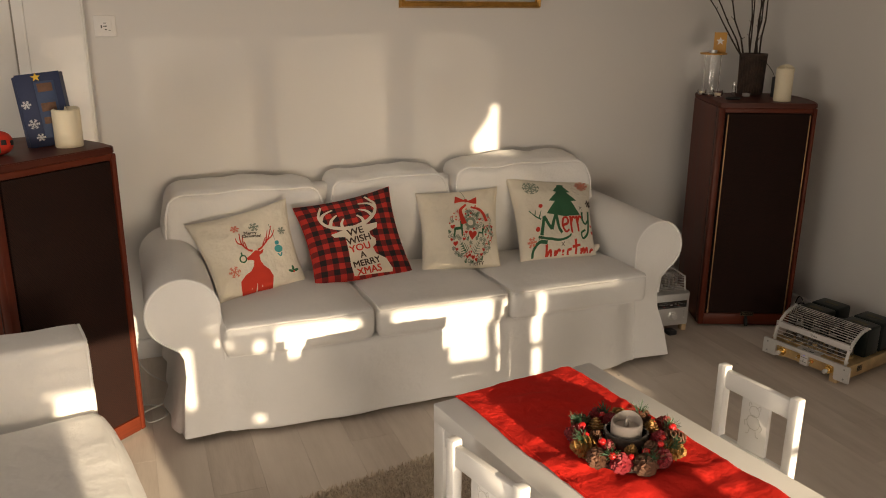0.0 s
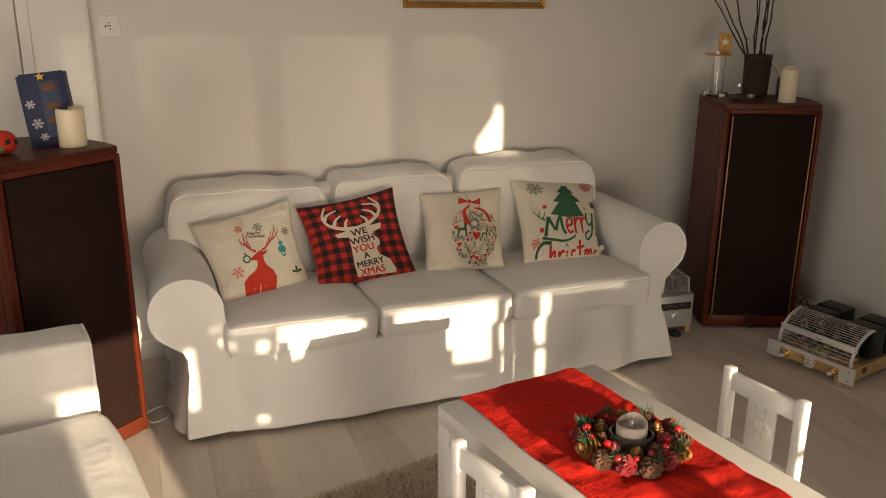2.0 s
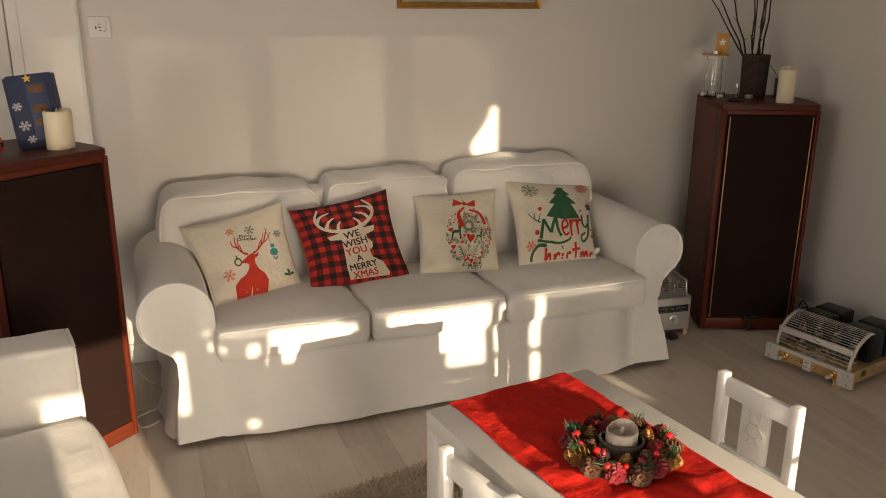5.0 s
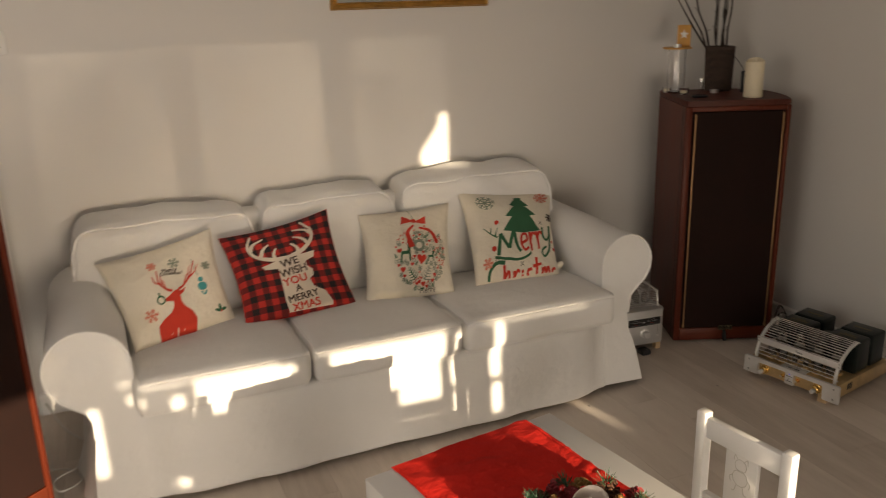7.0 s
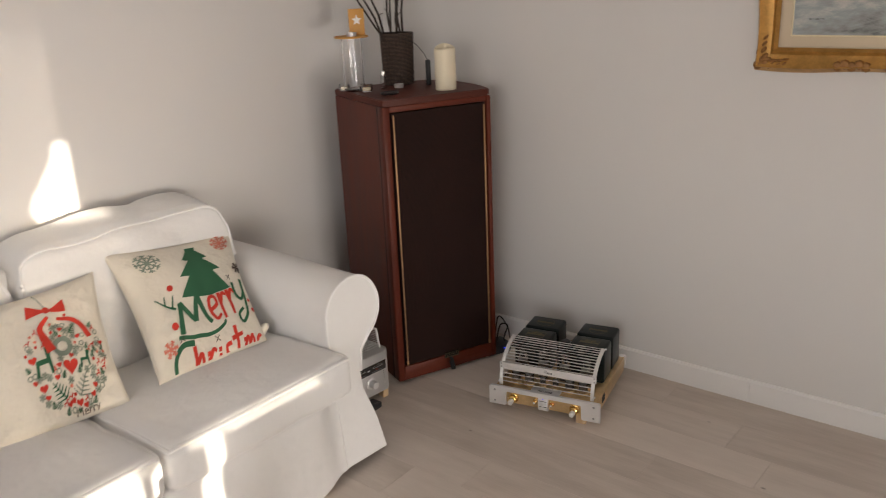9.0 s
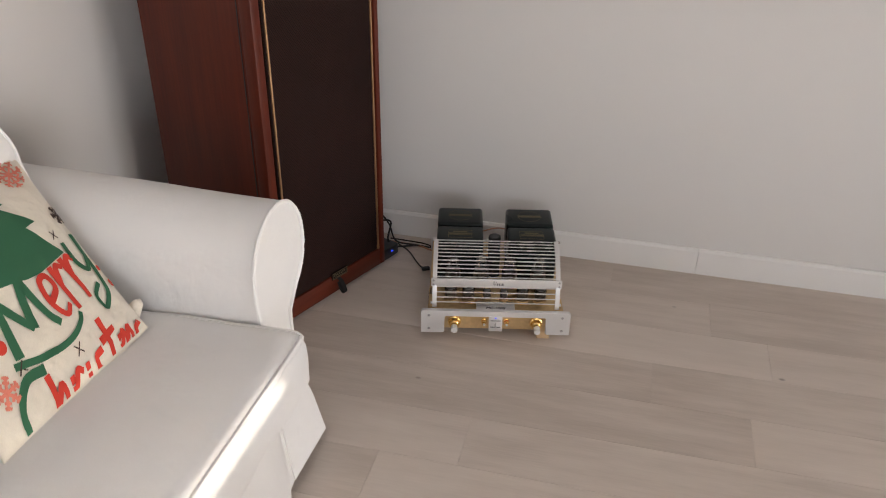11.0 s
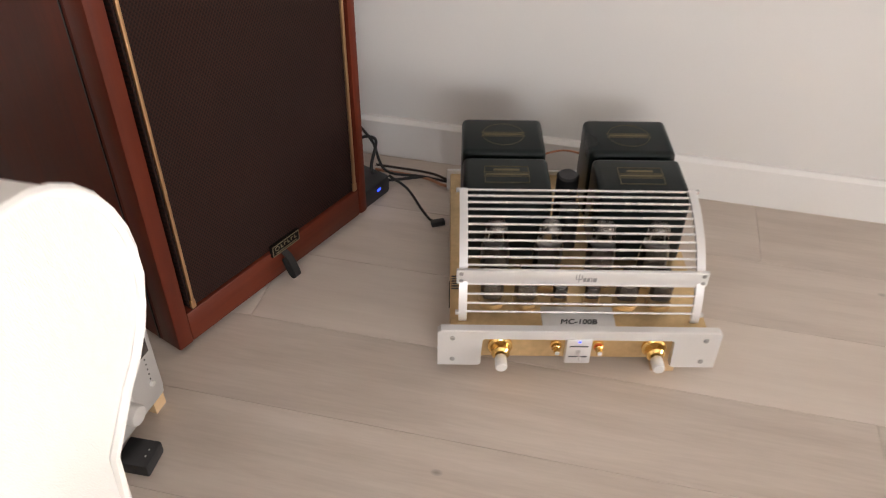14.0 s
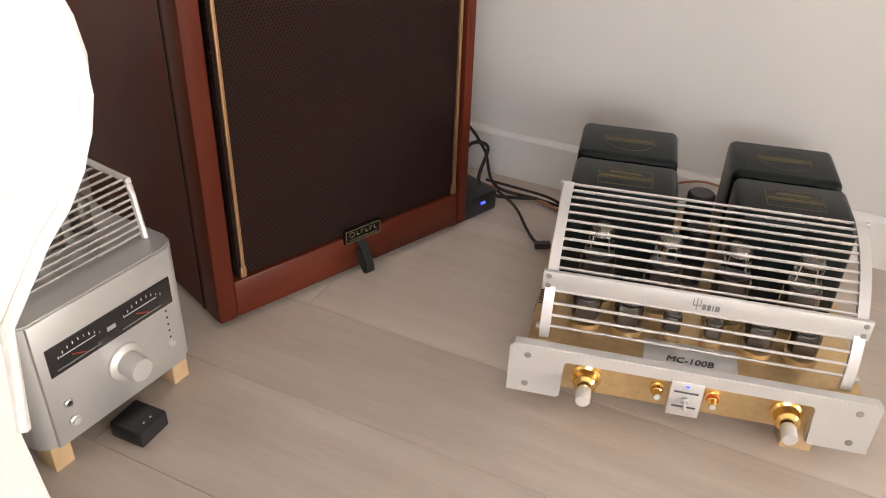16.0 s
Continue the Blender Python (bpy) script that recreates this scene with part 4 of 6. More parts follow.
def antlers(bm, w=0.06):
    for s in (-1, 1):
        stroke(bm, [(s * 0.07, 0.0), (s * 0.20, 0.06), (s * 0.36, 0.22), (s * 0.42, 0.50)], w, w * 0.45)
        stroke(bm, [(s * 0.22, 0.07), (s * 0.25, 0.18), (s * 0.29, 0.28)], w * 0.8, w * 0.35)
        stroke(bm, [(s * 0.33, 0.19), (s * 0.46, 0.26), (s * 0.52, 0.40)], w * 0.8, w * 0.35)
        stroke(bm, [(s * 0.30, 0.15), (s * 0.32, 0.28), (s * 0.33, 0.42)], w * 0.7, w * 0.3)
    return bm


def lyre(bm, w=0.06):
    """Wide antlers that curve in again at the tips."""
    for s in (-1, 1):
        stroke(bm, [(s * 0.06, 0.0), (s * 0.26, 0.05), (s * 0.46, 0.20), (s * 0.52, 0.40), (s * 0.40, 0.62)], w, w * 0.4)
        stroke(bm, [(s * 0.20, 0.03), (s * 0.19, 0.14), (s * 0.12, 0.24)], w * 0.8, w * 0.35)
        stroke(bm, [(s * 0.40, 0.14), (s * 0.32, 0.28), (s * 0.20, 0.36)], w * 0.8, w * 0.35)
        stroke(bm, [(s * 0.51, 0.32), (s * 0.42, 0.44), (s * 0.24, 0.50)], w * 0.8, w * 0.35)
    return bm


# cream cushion with a red stag
pad = Pad((0.520, 3.262, 0.442), (0.884, 3.410, 0.442), (0.428, 3.570, 0.686), (0.842, 3.570, 0.767), 0.058, 1.0)
c1 = cushion("cushion", pad, M_CREAM, "cream cushion printed with a red stag, snowflakes and small baubles")
stag = [(-0.05, -0.97), (-0.08, -0.80), (-0.09, -0.68), (-0.03, -0.57), (0.06, -0.51), (0.10, -0.42), (0.10, -0.31), (0.02, -0.28), (-0.05, -0.27), (-0.07, -0.22), (0.01, -0.18), (0.07, -0.14), (0.14, -0.10), (0.25, -0.13), (0.34, -0.08), (0.31, -0.17), (0.23, -0.22), (0.25, -0.34), (0.31, -0.46), (0.39, -0.57), (0.43, -0.72), (0.42, -0.97)]


def leaned(x, y):
    return -0.13 + x + 0.305 * (y + 0.15), y - 0.02


print_on("stag_print", pad, c1, M_RED_INK, polygons([leaned(0.16 + (x - 0.16) * (1.0 + 0.45 * min(1.0, max(0.0, (-0.35 - y) / 0.3))), y) for x, y in stag]), lo=-0.985)
bm = bmesh.new()
for x, top in ((0.05, -0.86), (0.17, -0.80), (0.29, -0.86)):
    stroke(bm, [leaned(x, -0.97), leaned(x, top)], 0.035, 0.012)
print_on("leg_gap_print", pad, c1, M_CREAM_INK, bm, lift=0.0034, lo=-0.985)
bm = antlers(bmesh.new(), 0.050)
for v in bm.verts:
    v.co.x, v.co.y = leaned(0.13 + v.co.x * 0.86, -0.10 + v.co.y * 1.02)
print_on("stag_print", pad, c1, M_RED_INK, bm)
print_on("lettering", pad, c1, M_BROWN_INK, letters("Merry", 0.115, bold=0.0015), (0.05, 0.345), -8)
print_on("lettering", pad, c1, M_BROWN_INK, letters("Christmas!", 0.10, bold=0.0015), (0.06, 0.26), -8)
for m, r, x, y in ((M_CORAL_INK, 0.09, -0.24, 0.52), (M_CORAL_INK, 0.13, -0.56, -0.46), (M_GREY_INK, 0.11, 0.17, 0.48), (M_GREY_INK, 0.09, 0.74, 0.22)):
    print_on("snowflake_print", pad, c1, m, flake(r), (x, y))
bm = bmesh.new()
stroke(bm, [(0.07 * math.cos(k * 0.524), 0.07 * math.sin(k * 0.524)) for k in range(13)], 0.03)
stroke(bm, [(0, 0.07), (-0.01, 0.14)], 0.03)
print_on("bauble_print", pad, c1, M_GREEN_INK, bm, (-0.30, -0.24))
bm = disc(bmesh.new(), 0, 0, 0.095, 14, 0.085)
disc(bm, 0.0, 0.14, 0.05)
stroke(bm, [(-0.05, -0.10), (0, -0.17), (0.05, -0.10)], 0.03)
print_on("bauble_print", pad, c1, M_TEAL_INK, bm, (0.56, -0.18))
bm = bmesh.new()
stroke(bm, [(0, 0.13), (0, 0.55)], 0.012)
print_on("bauble_print", pad, c1, M_GREY_INK, bm, (0.55, -0.10), 6)
for a in (20, 95, 160):
    print_on("holly_print", pad, c1, M_GREEN_INK, disc(bmesh.new(), 0.07, 0, 0.065, 8, 0.03), (0.76, -0.74), a)
print_on("holly_print", pad, c1, M_RED_INK, disc(bmesh.new(), 0, 0, 0.022), (0.76, -0.74))

# red and black check cushion with a stag's head
pad = Pad((0.905, 3.330, 0.452), (1.331, 3.345, 0.455), (0.868, 3.560, 0.724), (1.292, 3.560, 0.787), 0.060, 5.0)
c2 = cushion("cushion", pad, M_PLAID, "red and black buffalo-check cushion with a cream stag's head and lettering")
bm = polygons([(-0.26, -0.95), (-0.28, -0.60), (-0.25, -0.30), (-0.23, -0.02), (-0.44, 0.02), (-0.48, 0.10), (-0.24, 0.13), (-0.14, 0.18), (0.14, 0.18), (0.24, 0.13), (0.46, 0.14), (0.42, 0.03), (0.25, -0.02), (0.25, -0.10), (0.33, -0.18), (0.31, -0.28), (0.22, -0.34), (0.24, -0.48), (0.40, -0.60), (0.46, -0.80), (0.40, -0.95)])
print_on("stag_print", pad, c2, M_CREAM_INK, bm, (0.02, -0.02), 3, 1.12)
print_on("stag_print", pad, c2, M_CREAM_INK, lyre(bmesh.new(), 0.085), (0.0, 0.14), 4, 1.18)
for word, size, x, y, m in (("WE", 0.225, 0.0, 0.02, M_BROWN_INK), ("WISH", 0.215, 0.03, -0.17, M_BROWN_INK), ("YOU", 0.215, 0.01, -0.36, M_RED_INK), ("A", 0.18, 0.03, -0.53, M_BROWN_INK), ("MERRY", 0.185, 0.07, -0.70, M_BROWN_INK), ("XMAS", 0.195, 0.09, -0.87, M_RED_INK)):
    print_on("lettering", pad, c2, m, letters(word, size, bold=0.0045), (x, y), 4, 1.0, 0.0045)

# cream cushion with a wreath of small figures
pad = Pad((1.372, 3.345, 0.452), (1.722, 3.300, 0.455), (1.435, 3.610, 0.734), (1.836, 3.605, 0.738), 0.064, 9.0)
c3 = cushion("cushion", pad, M_CREAM, "cream cushion printed with a round wreath of tiny Christmas figures")
rng = random.Random(4)
spots = []
wx, wy, R = 0.23, -0.23, 0.70
DEER = [(-0.10, -0.13), (-0.08, 0.02), (0.05, 0.02), (0.06, 0.14), (0.14, 0.12), (0.10, 0.04), (0.10, -0.13), (0.07, -0.13), (0.06, -0.03), (-0.05, -0.03), (-0.07, -0.13)]


def sprig(size, w):
    """A small fir branch: a stalk with slanted needles on both sides."""
    bm = bmesh.new()
    stroke(bm, [(0, -size), (0, size)], w, w * 0.5)
    for k in range(5):
        y, reach = -size + k * size * 0.38, size * (0.85 - 0.13 * k)
        for side in (-1, 1):
            stroke(bm, [(0, y), (side * reach, y + reach * 0.45)], w, w * 0.5)
    return bm


def loop(r, w):
    bm = bmesh.new()
    stroke(bm, [(r * math.cos(k * 0.393), r * math.sin(k * 0.393)) for k in range(17)], w)
    return bm


# the larger figures, each with the room it keeps round itself
for name, m, bm, x, y, turn, room in (
        ("wreath_print", M_GREY_INK, loop(0.115, 0.075), -0.02, 0.165, 0, 0.17),
        ("wreath_print", M_RED_INK, heart(0.115), 0.01, -0.14, -6, 0.14),
        ("reindeer_print", M_GREEN_INK, polygons([(1.25 * x, 1.45 * y) for x, y in DEER]), -0.37, 0.03, 0, 0.20),
        ("reindeer_print", M_GREEN_INK, polygons([(0.8 * x, 0.8 * y) for x, y in DEER]), 0.24, -0.10, 0, 0.14),
        ("wreath_print", M_RED_INK, heart(0.062), -0.505, 0.09, 0, 0.09),
        ("wreath_print", M_RED_INK, heart(0.062), -0.44, -0.31, 0, 0.09),
        ("wreath_print", M_RED_INK, heart(0.055), 0.03, -0.605, 0, 0.08),
        ("wreath_print", M_GREEN_INK, sprig(0.14, 0.020), -0.23, -0.39, 35, 0.17),
        ("wreath_print", M_GREY_INK, sprig(0.15, 0.020), 0.14, -0.40, -30, 0.18),
        ("wreath_print", M_GREEN_INK, sprig(0.10, 0.020), 0.20, 0.42, -40, 0.12)):
    print_on(name, pad, c3, m, bm, (wx + x, wy + y), turn, 1.0, 0.003)
    spots.append((x, y, room))
for line, w, w_end in (([(-0.10, 0.70), (-0.25, 0.56), (-0.24, 0.40), (-0.19, 0.14)], 0.05, 0.15), ([(0.03, 0.64), (0.22, 0.56), (0.36, 0.42), (0.44, 0.20)], 0.05, 0.10)):
    bm = bmesh.new()
    stroke(bm, line, w, w_end)
    print_on("ribbon_print", pad, c3, M_RED_INK, bm, (wx, wy), 0, 1.0, 0.0034)
    spots += [(x, y, 0.11) for x, y in line]
for tries in range(2500):
    a, q = rng.random() * 6.283, math.sqrt(rng.random()) * R
    x, y = q * math.cos(a) * 0.86, q * math.sin(a)
    if any((x - p) ** 2 + (y - v) ** 2 < (0.030 + 0.78 * room) ** 2 for p, v, room in spots):
        continue
    spots.append((x, y, 0.044))
    kind = len(spots) % 7
    if kind == 0:
        bm, m = heart(0.042), M_RED_INK
    elif kind in (1, 4):
        bm, m = flake(0.050, 6, 0.012), M_GREY_INK
    elif kind == 2:
        bm, m = polygons([(0.32 * u, 0.32 * v) for u, v in DEER]), M_RED_INK
    elif kind == 3:
        bm, m = disc(bmesh.new(), 0, 0, 0.024), (M_CORAL_INK if len(spots) % 2 else M_RED_INK)
    elif kind == 5:
        bm, m = sprig(0.05, 0.013), M_GREEN_INK
    else:
        bm, m = loop(0.032, 0.014), M_GREY_INK
    print_on("wreath_print", pad, c3, m, bm, (wx + x, wy + y), rng.uniform(-30, 30))
bm = polygons([(0, 0), (-0.24, 0.14), (-0.26, -0.06)], [(0, 0), (0.24, 0.14), (0.26, -0.04)])
disc(bm, 0, 0.02, 0.05)
print_on("bow_print", pad, c3, M_RED_INK, bm, (0.13, 0.56), -6, 1.15, 0.003)
bm = bmesh.new()
stroke(bm, [(0, 0), (-0.10, 0.30)], 0.014)
print_on("bow_print", pad, c3, M_GREY_INK, bm, (0.12, 0.64))
print_on("lettering", pad, c3, M_BROWN_INK, letters("Merry", 0.15), (0.36, -0.945), 3, lo=-0.985)

# cream cushion with a fir tree and lettering
pad = Pad((1.818, 3.297, 0.462), (2.193, 3.282, 0.462), (1.893, 3.636, 0.768), (2.360, 3.646, 0.714), 0.062, 13.0)
c4 = cushion("cushion", pad, M_CREAM, "cream cushion printed with a green fir tree and Merry Christmas lettering")
bm = polygons([(-0.05, -0.38), (-0.34, -0.34), (-0.16, -0.08), (-0.28, -0.06), (-0.10, 0.16), (-0.18, 0.18), (-0.06, 0.36), (-0.05, 0.42), (0.08, 0.42), (0.07, 0.36), (0.20, 0.20), (0.12, 0.18), (0.32, -0.04), (0.20, -0.06), (0.42, -0.32), (0.10, -0.38)])
print_on("tree_print", pad, c4, M_GREEN_INK, bm, (0.12, 0.31), -4, 1.20)
SCRIPT = [
    (M_GREEN_INK, 0.085, [[(-0.44, -0.46), (-0.38, -0.20), (-0.34, -0.02)], [(-0.34, -0.02), (-0.18, -0.36)], [(-0.18, -0.36), (-0.02, 0.04)], [(-0.02, 0.04), (0.02, -0.30), (0.10, -0.44)]]),
    (M_RED_INK, 0.060, [[(0.14, -0.28), (0.29, -0.20), (0.27, -0.08), (0.17, -0.10), (0.13, -0.28), (0.21, -0.42), (0.32, -0.36)]]),
    (M_RED_INK, 0.065, [[(0.37, -0.04), (0.39, -0.44)], [(0.38, -0.20), (0.45, -0.06), (0.52, -0.09)]]),
    (M_RED_INK, 0.065, [[(0.55, -0.02), (0.57, -0.42)], [(0.56, -0.18), (0.63, -0.04), (0.70, -0.08)]]),
    (M_GREEN_INK, 0.060, [[(0.72, 0.08), (0.72, -0.12), (0.80, -0.22), (0.90, -0.10)], [(0.92, 0.12), (0.90, -0.14), (0.84, -0.44), (0.70, -0.56), (0.66, -0.44), (0.78, -0.36)]]),
    (M_GREEN_INK, 0.075, [[(-0.30, -0.62), (-0.50, -0.60), (-0.64, -0.72), (-0.66, -0.88), (-0.58, -1.0)]]),
    (M_GREEN_INK, 0.055, [[(-0.52, -0.48), (-0.24, -0.56), (0.10, -0.58), (0.30, -0.52), (0.36, -0.46)]]),
    (M_RED_INK, 0.065, [[(-0.32, -0.66), (-0.30, -1.0)], [(-0.30, -0.88), (-0.21, -0.78), (-0.16, -1.0)]]),
    (M_RED_INK, 0.060, [[(-0.08, -0.78), (-0.07, -1.0)], [(-0.07, -0.88), (0.0, -0.78), (0.06, -0.81)]]),
    (M_RED_INK, 0.060, [[(0.13, -0.78), (0.14, -1.0)]]),
    (M_RED_INK, 0.055, [[(0.36, -0.78), (0.26, -0.80), (0.27, -0.88), (0.36, -0.92), (0.25, -1.0)]]),
    (M_RED_INK, 0.065, [[(0.47, -0.58), (0.49, -1.0)], [(0.38, -0.74), (0.60, -0.71)]]),
    (M_RED_INK, 0.055, [[(0.62, -0.78), (0.63, -1.0)], [(0.63, -0.86), (0.69, -0.78), (0.72, -1.0)], [(0.72, -0.86), (0.78, -0.78), (0.82, -1.0)]]),
    (M_RED_INK, 0.055, [[(0.96, -0.80), (0.88, -0.84), (0.88, -0.96), (0.96, -0.90)]]),
]
for ink, wide, lines in SCRIPT:
    bm = bmesh.new()
    for pts in lines:
        stroke(bm, pts, wide, wide * 0.75)
    print_on("lettering", pad, c4, ink, bm, (-0.06, -0.11), lo=-0.985)
bm = bmesh.new()
stroke(bm, [(-0.42, -0.10), (-0.56, 0.00), (-0.70, 0.12)], 0.04, 0.02)
stroke(bm, [(-0.56, 0.0), (-0.52, 0.14)], 0.03, 0.015)
stroke(bm, [(-0.46, -0.06), (-0.38, 0.12)], 0.03, 0.015)
print_on("flourish_print", pad, c4, M_GREEN_INK, bm, (-0.06, -0.10))
for m, r, x, y in ((M_GREY_INK, 0.19, -0.58, 0.66), (M_CORAL_INK, 0.17, 0.72, 0.78), (M_BROWN_INK, 0.10, 0.88, 0.22), (M_CORAL_INK, 0.11, -0.74, -0.68)):
    print_on("snowflake_print", pad, c4, m, flake(r, 8 if r > 0.15 else 6, 0.026), (x, y))
for x, y, r in ((-0.44, 0.14, 0.05), (-0.58, -0.42, 0.055), (0.93, -0.52, 0.04), (0.90, -0.36, 0.03)):
    print_on("bauble_print", pad, c4, M_RED_INK, disc(bmesh.new(), 0, 0, r), (x, y))
for x, y in ((0.62, 0.06), (-0.54, -0.62), (0.06, -0.78)):
    bm = bmesh.new()
    stroke(bm, [(-0.04, -0.04), (0.04, 0.04)], 0.012)
    stroke(bm, [(-0.04, 0.04), (0.04, -0.04)], 0.012)
    print_on("sparkle_print", pad, c4, M_BROWN_INK, bm, (x, y))
bm = bmesh.new()
lathe(bm, [(0, 0.035), (0.010, 0.028), (0.018, 0.0), (0.012, -0.012), (0, -0.018)], 10, pose(2.206, 3.322, 0.476, 50, 0, 70))
part("tassel", bm, M_CREAM, c4)


# ---- pictures ----
def framed(name, m, w, h, bar, deep, mats, label, linen):
    """A picture hanging in the plane y = 0, facing -y, its lower left corner at the origin."""
    ob = thing(name, m, label, "picture")
    steps = [(0.0, 0.0, 0.25), (0.004, 0.35, 0.9), (bar * 0.22, 1.0, 1.0), (bar * 0.45, 0.62, 0.6), (bar * 0.72, 0.48, 0.55), (bar * 0.86, 0.66, 0.7), (bar, 0.35, 0.3)]
    rings = []
    bm = bmesh.new()
    n = 30
    for off, d, _ in steps:
        ring = []
        for side in range(4):
            for k in range(n):
                t = k / n
                x0, x1, z0, z1 = off, w - off, off, h - off
                p = [(x0 + (x1 - x0) * t, z0), (x1, z0 + (z1 - z0) * t), (x1 - (x1 - x0) * t, z1), (x0, z1 - (z1 - z0) * t)][side]
                wave = 0.005 * math.sin(t * math.pi * 4) * (1 - off / bar) if linen else 0
                ring.append(bm.verts.new((p[0] - (wave if side == 3 else 0), -0.004 - deep * d, p[1] - (wave if side == 0 else 0))))
        rings.append(ring)
    for a, c in zip(rings, rings[1:]):
        for k in range(4 * n):
            j = (k + 1) % (4 * n)
            bm.faces.new((a[k], a[j], c[j], c[k]))
    bmesh.ops.recalc_face_normals(bm, faces=bm.faces)
    fr = part("frame", bm, mats[0], ob, "moulded gilt frame")
    part("backing", boxes((0.005, w - 0.005, -0.006, -0.001, 0.005, h - 0.005), b=0), M_GAP, ob)
    if linen:
        part("liner", boxes((bar - 0.002, w - bar + 0.002, -0.010, -0.006, bar - 0.002, h - bar + 0.002), b=0), M_LINER, ob, "linen slip")
        q = bar + 0.034
        for a in ((q, w - q, q, q + 0.005), (q, w - q, h - q - 0.005, h - q), (q, q + 0.005, q, h - q), (w - q - 0.005, w - q, q, h - q)):
            part("fillet", boxes((a[0], a[1], -0.016, -0.008, a[2], a[3]), b=0.001), M_FILLET, ob)
        can = part("canvas", boxes((q + 0.004, w - q - 0.004, -0.014, -0.009, q + 0.004, h - q - 0.004), b=0), M_SEASCAPE, ob, "grey and blue seascape in loose strokes")
        for i, (x, l) in enumerate(((0.052, 0.007), (0.062, 0.003), (0.070, 0.010), (0.084, 0.011))):
            part("signature_bar", boxes((q + x, q + x + l, -0.0155, -0.0135, q + 0.051 + 0.001 * (i % 2), q + 0.054), b=0), M_PRINT_DARK, can)
        for cx, cz, sx, sz in ((0, 0, 1, 1), (w, 0, -1, 1), (0, h, 1, -1), (w, h, -1, -1)):
            bm = bmesh.new()
            for along in (0, 1):
                for k in range(5):
                    off, long, wide = 0.020 + 0.020 * k, 0.020 - 0.0015 * k, 0.0105 - 0.0014 * k
                    for row, q in ((0.020, 1), (0.036, -1)):
                        u, v = (off + (0.006 if q < 0 else 0), row + 0.003 * math.sin(k * 2.0))
                        x, z = (u, v) if along == 0 else (v, u)
                        m = pose(cx + sx * x, -deep * 0.80, cz + sz * z, 0, sx * sz * ((25 if along == 0 else 65) + 20 * q) * -1, 0) @ Matrix.Diagonal((long * 0.8, 0.006, wide * 0.8, 1))
                        bmesh.ops.create_icosphere(bm, subdivisions=2, radius=1.0, matrix=m)
            bmesh.ops.create_icosphere(bm, subdivisions=2, radius=1.0, matrix=pose(cx + sx * 0.020, -deep * 0.84, cz + sz * 0.020) @ Matrix.Diagonal((0.015, 0.007, 0.015, 1)))
            part("corner_ornament", bm, M_GILT_DARK, fr, "carved acanthus corner")
        bm = bmesh.new()
        for k in range(5):
            lathe(bm, [(0, 0.006), (0.012, 0.002), (0.016, -0.005), (0, -0.008)], 8, pose(0.30 + 0.02 * (k - 2), -deep * 0.95, 0.022 + 0.006 * (k % 2), 90, 0, 0))
        part("edge_ornament", bm, M_GILT_DARK, fr)
    else:
        part("canvas", boxes((bar, w - bar, -0.012, -0.006, bar, h - bar), b=0), M_SEASCAPE, ob)
    return ob


framed("framed_painting", pose(1.451, Y1, 1.537), 0.716, 0.55, 0.030, 0.022, (M_GILT,), "picture in a narrow gold frame hanging over the sofa", False)
framed("framed_painting", pose(X1, 2.246, 1.199, 0, 0, -90), 0.95, 0.76, 0.074, 0.042, (M_GILT,), "grey seascape painting in a heavy carved gilt frame", True)


# ---- valve amplifier on the floor ----
amp = thing("valve_amplifier", pose(2.906, 2.934, 0, 0, 0, -77.4) @ Matrix.Scale(1.02, 4), "valve amplifier with brass chassis, silver cage and four dark transformers", "amplifier")
part("chassis", boxes((0.018, 0.392, 0.012, 0.405, 0.030, 0.086), b=0.002), M_BRASS, amp, "aged brass chassis")
for x in (0.018, 0.392):
    for k in range(6):
        part("vent_slot", boxes((x - 0.0015, x + 0.0015 if x < 0.1 else x + 0.0015, 0.09, 0.125, 0.050 + k * 0.0045, 0.052 + k * 0.0045), b=0), M_BLACK, amp)
for k in range(6):
    part("vent_slot", boxes((0.020, 0.036, 0.094 + k * 0.0055, 0.0965 + k * 0.0055, 0.0855, 0.0868), b=0), M_BLACK, amp)
part("rear_lip", boxes((0.012, 0.398, 0.403, 0.409, 0.05, 0.094), b=0.002), M_SILVER, amp)
bm = bmesh.new()
fp = [(0, 0.021), (0.060, 0.021), (0.064, 0.025), (0.064, 0.074), (0.068, 0.078), (0.340, 0.078), (0.344, 0.074), (0.344, 0.025), (0.348, 0.021), (0.41, 0.021), (0.41, 0.088), (0.405, 0.093), (0.005, 0.093), (0, 0.088)]
prism(bm, fp, 0, 0.014, 0.0012)
moved(bm, Matrix(((1, 0, 0, 0), (0, 0, -1, 0.012), (0, 1, 0, 0), (0, 0, 0, 1))))
front = part("front_plate", bm, M_SILVER, amp, "brushed silver front plate")
part("front_panel", boxes((0.060, 0.348, 0.0100, 0.0125, 0.030, 0.082), b=0), M_BRASS, amp, "gold panel behind the cut-out")
for x in (0.022, 0.388):
    for z in (0.035, 0.078):
        bm = bmesh.new()
        lathe(bm, [(0, 0.0018), (0.003, 0.0016), (0.0042, 0), (0.0042, -0.001)], 12, pose(x, -0.0022, z, 90, 0, 0))
        part("screw", bm, M_SCREW, front)
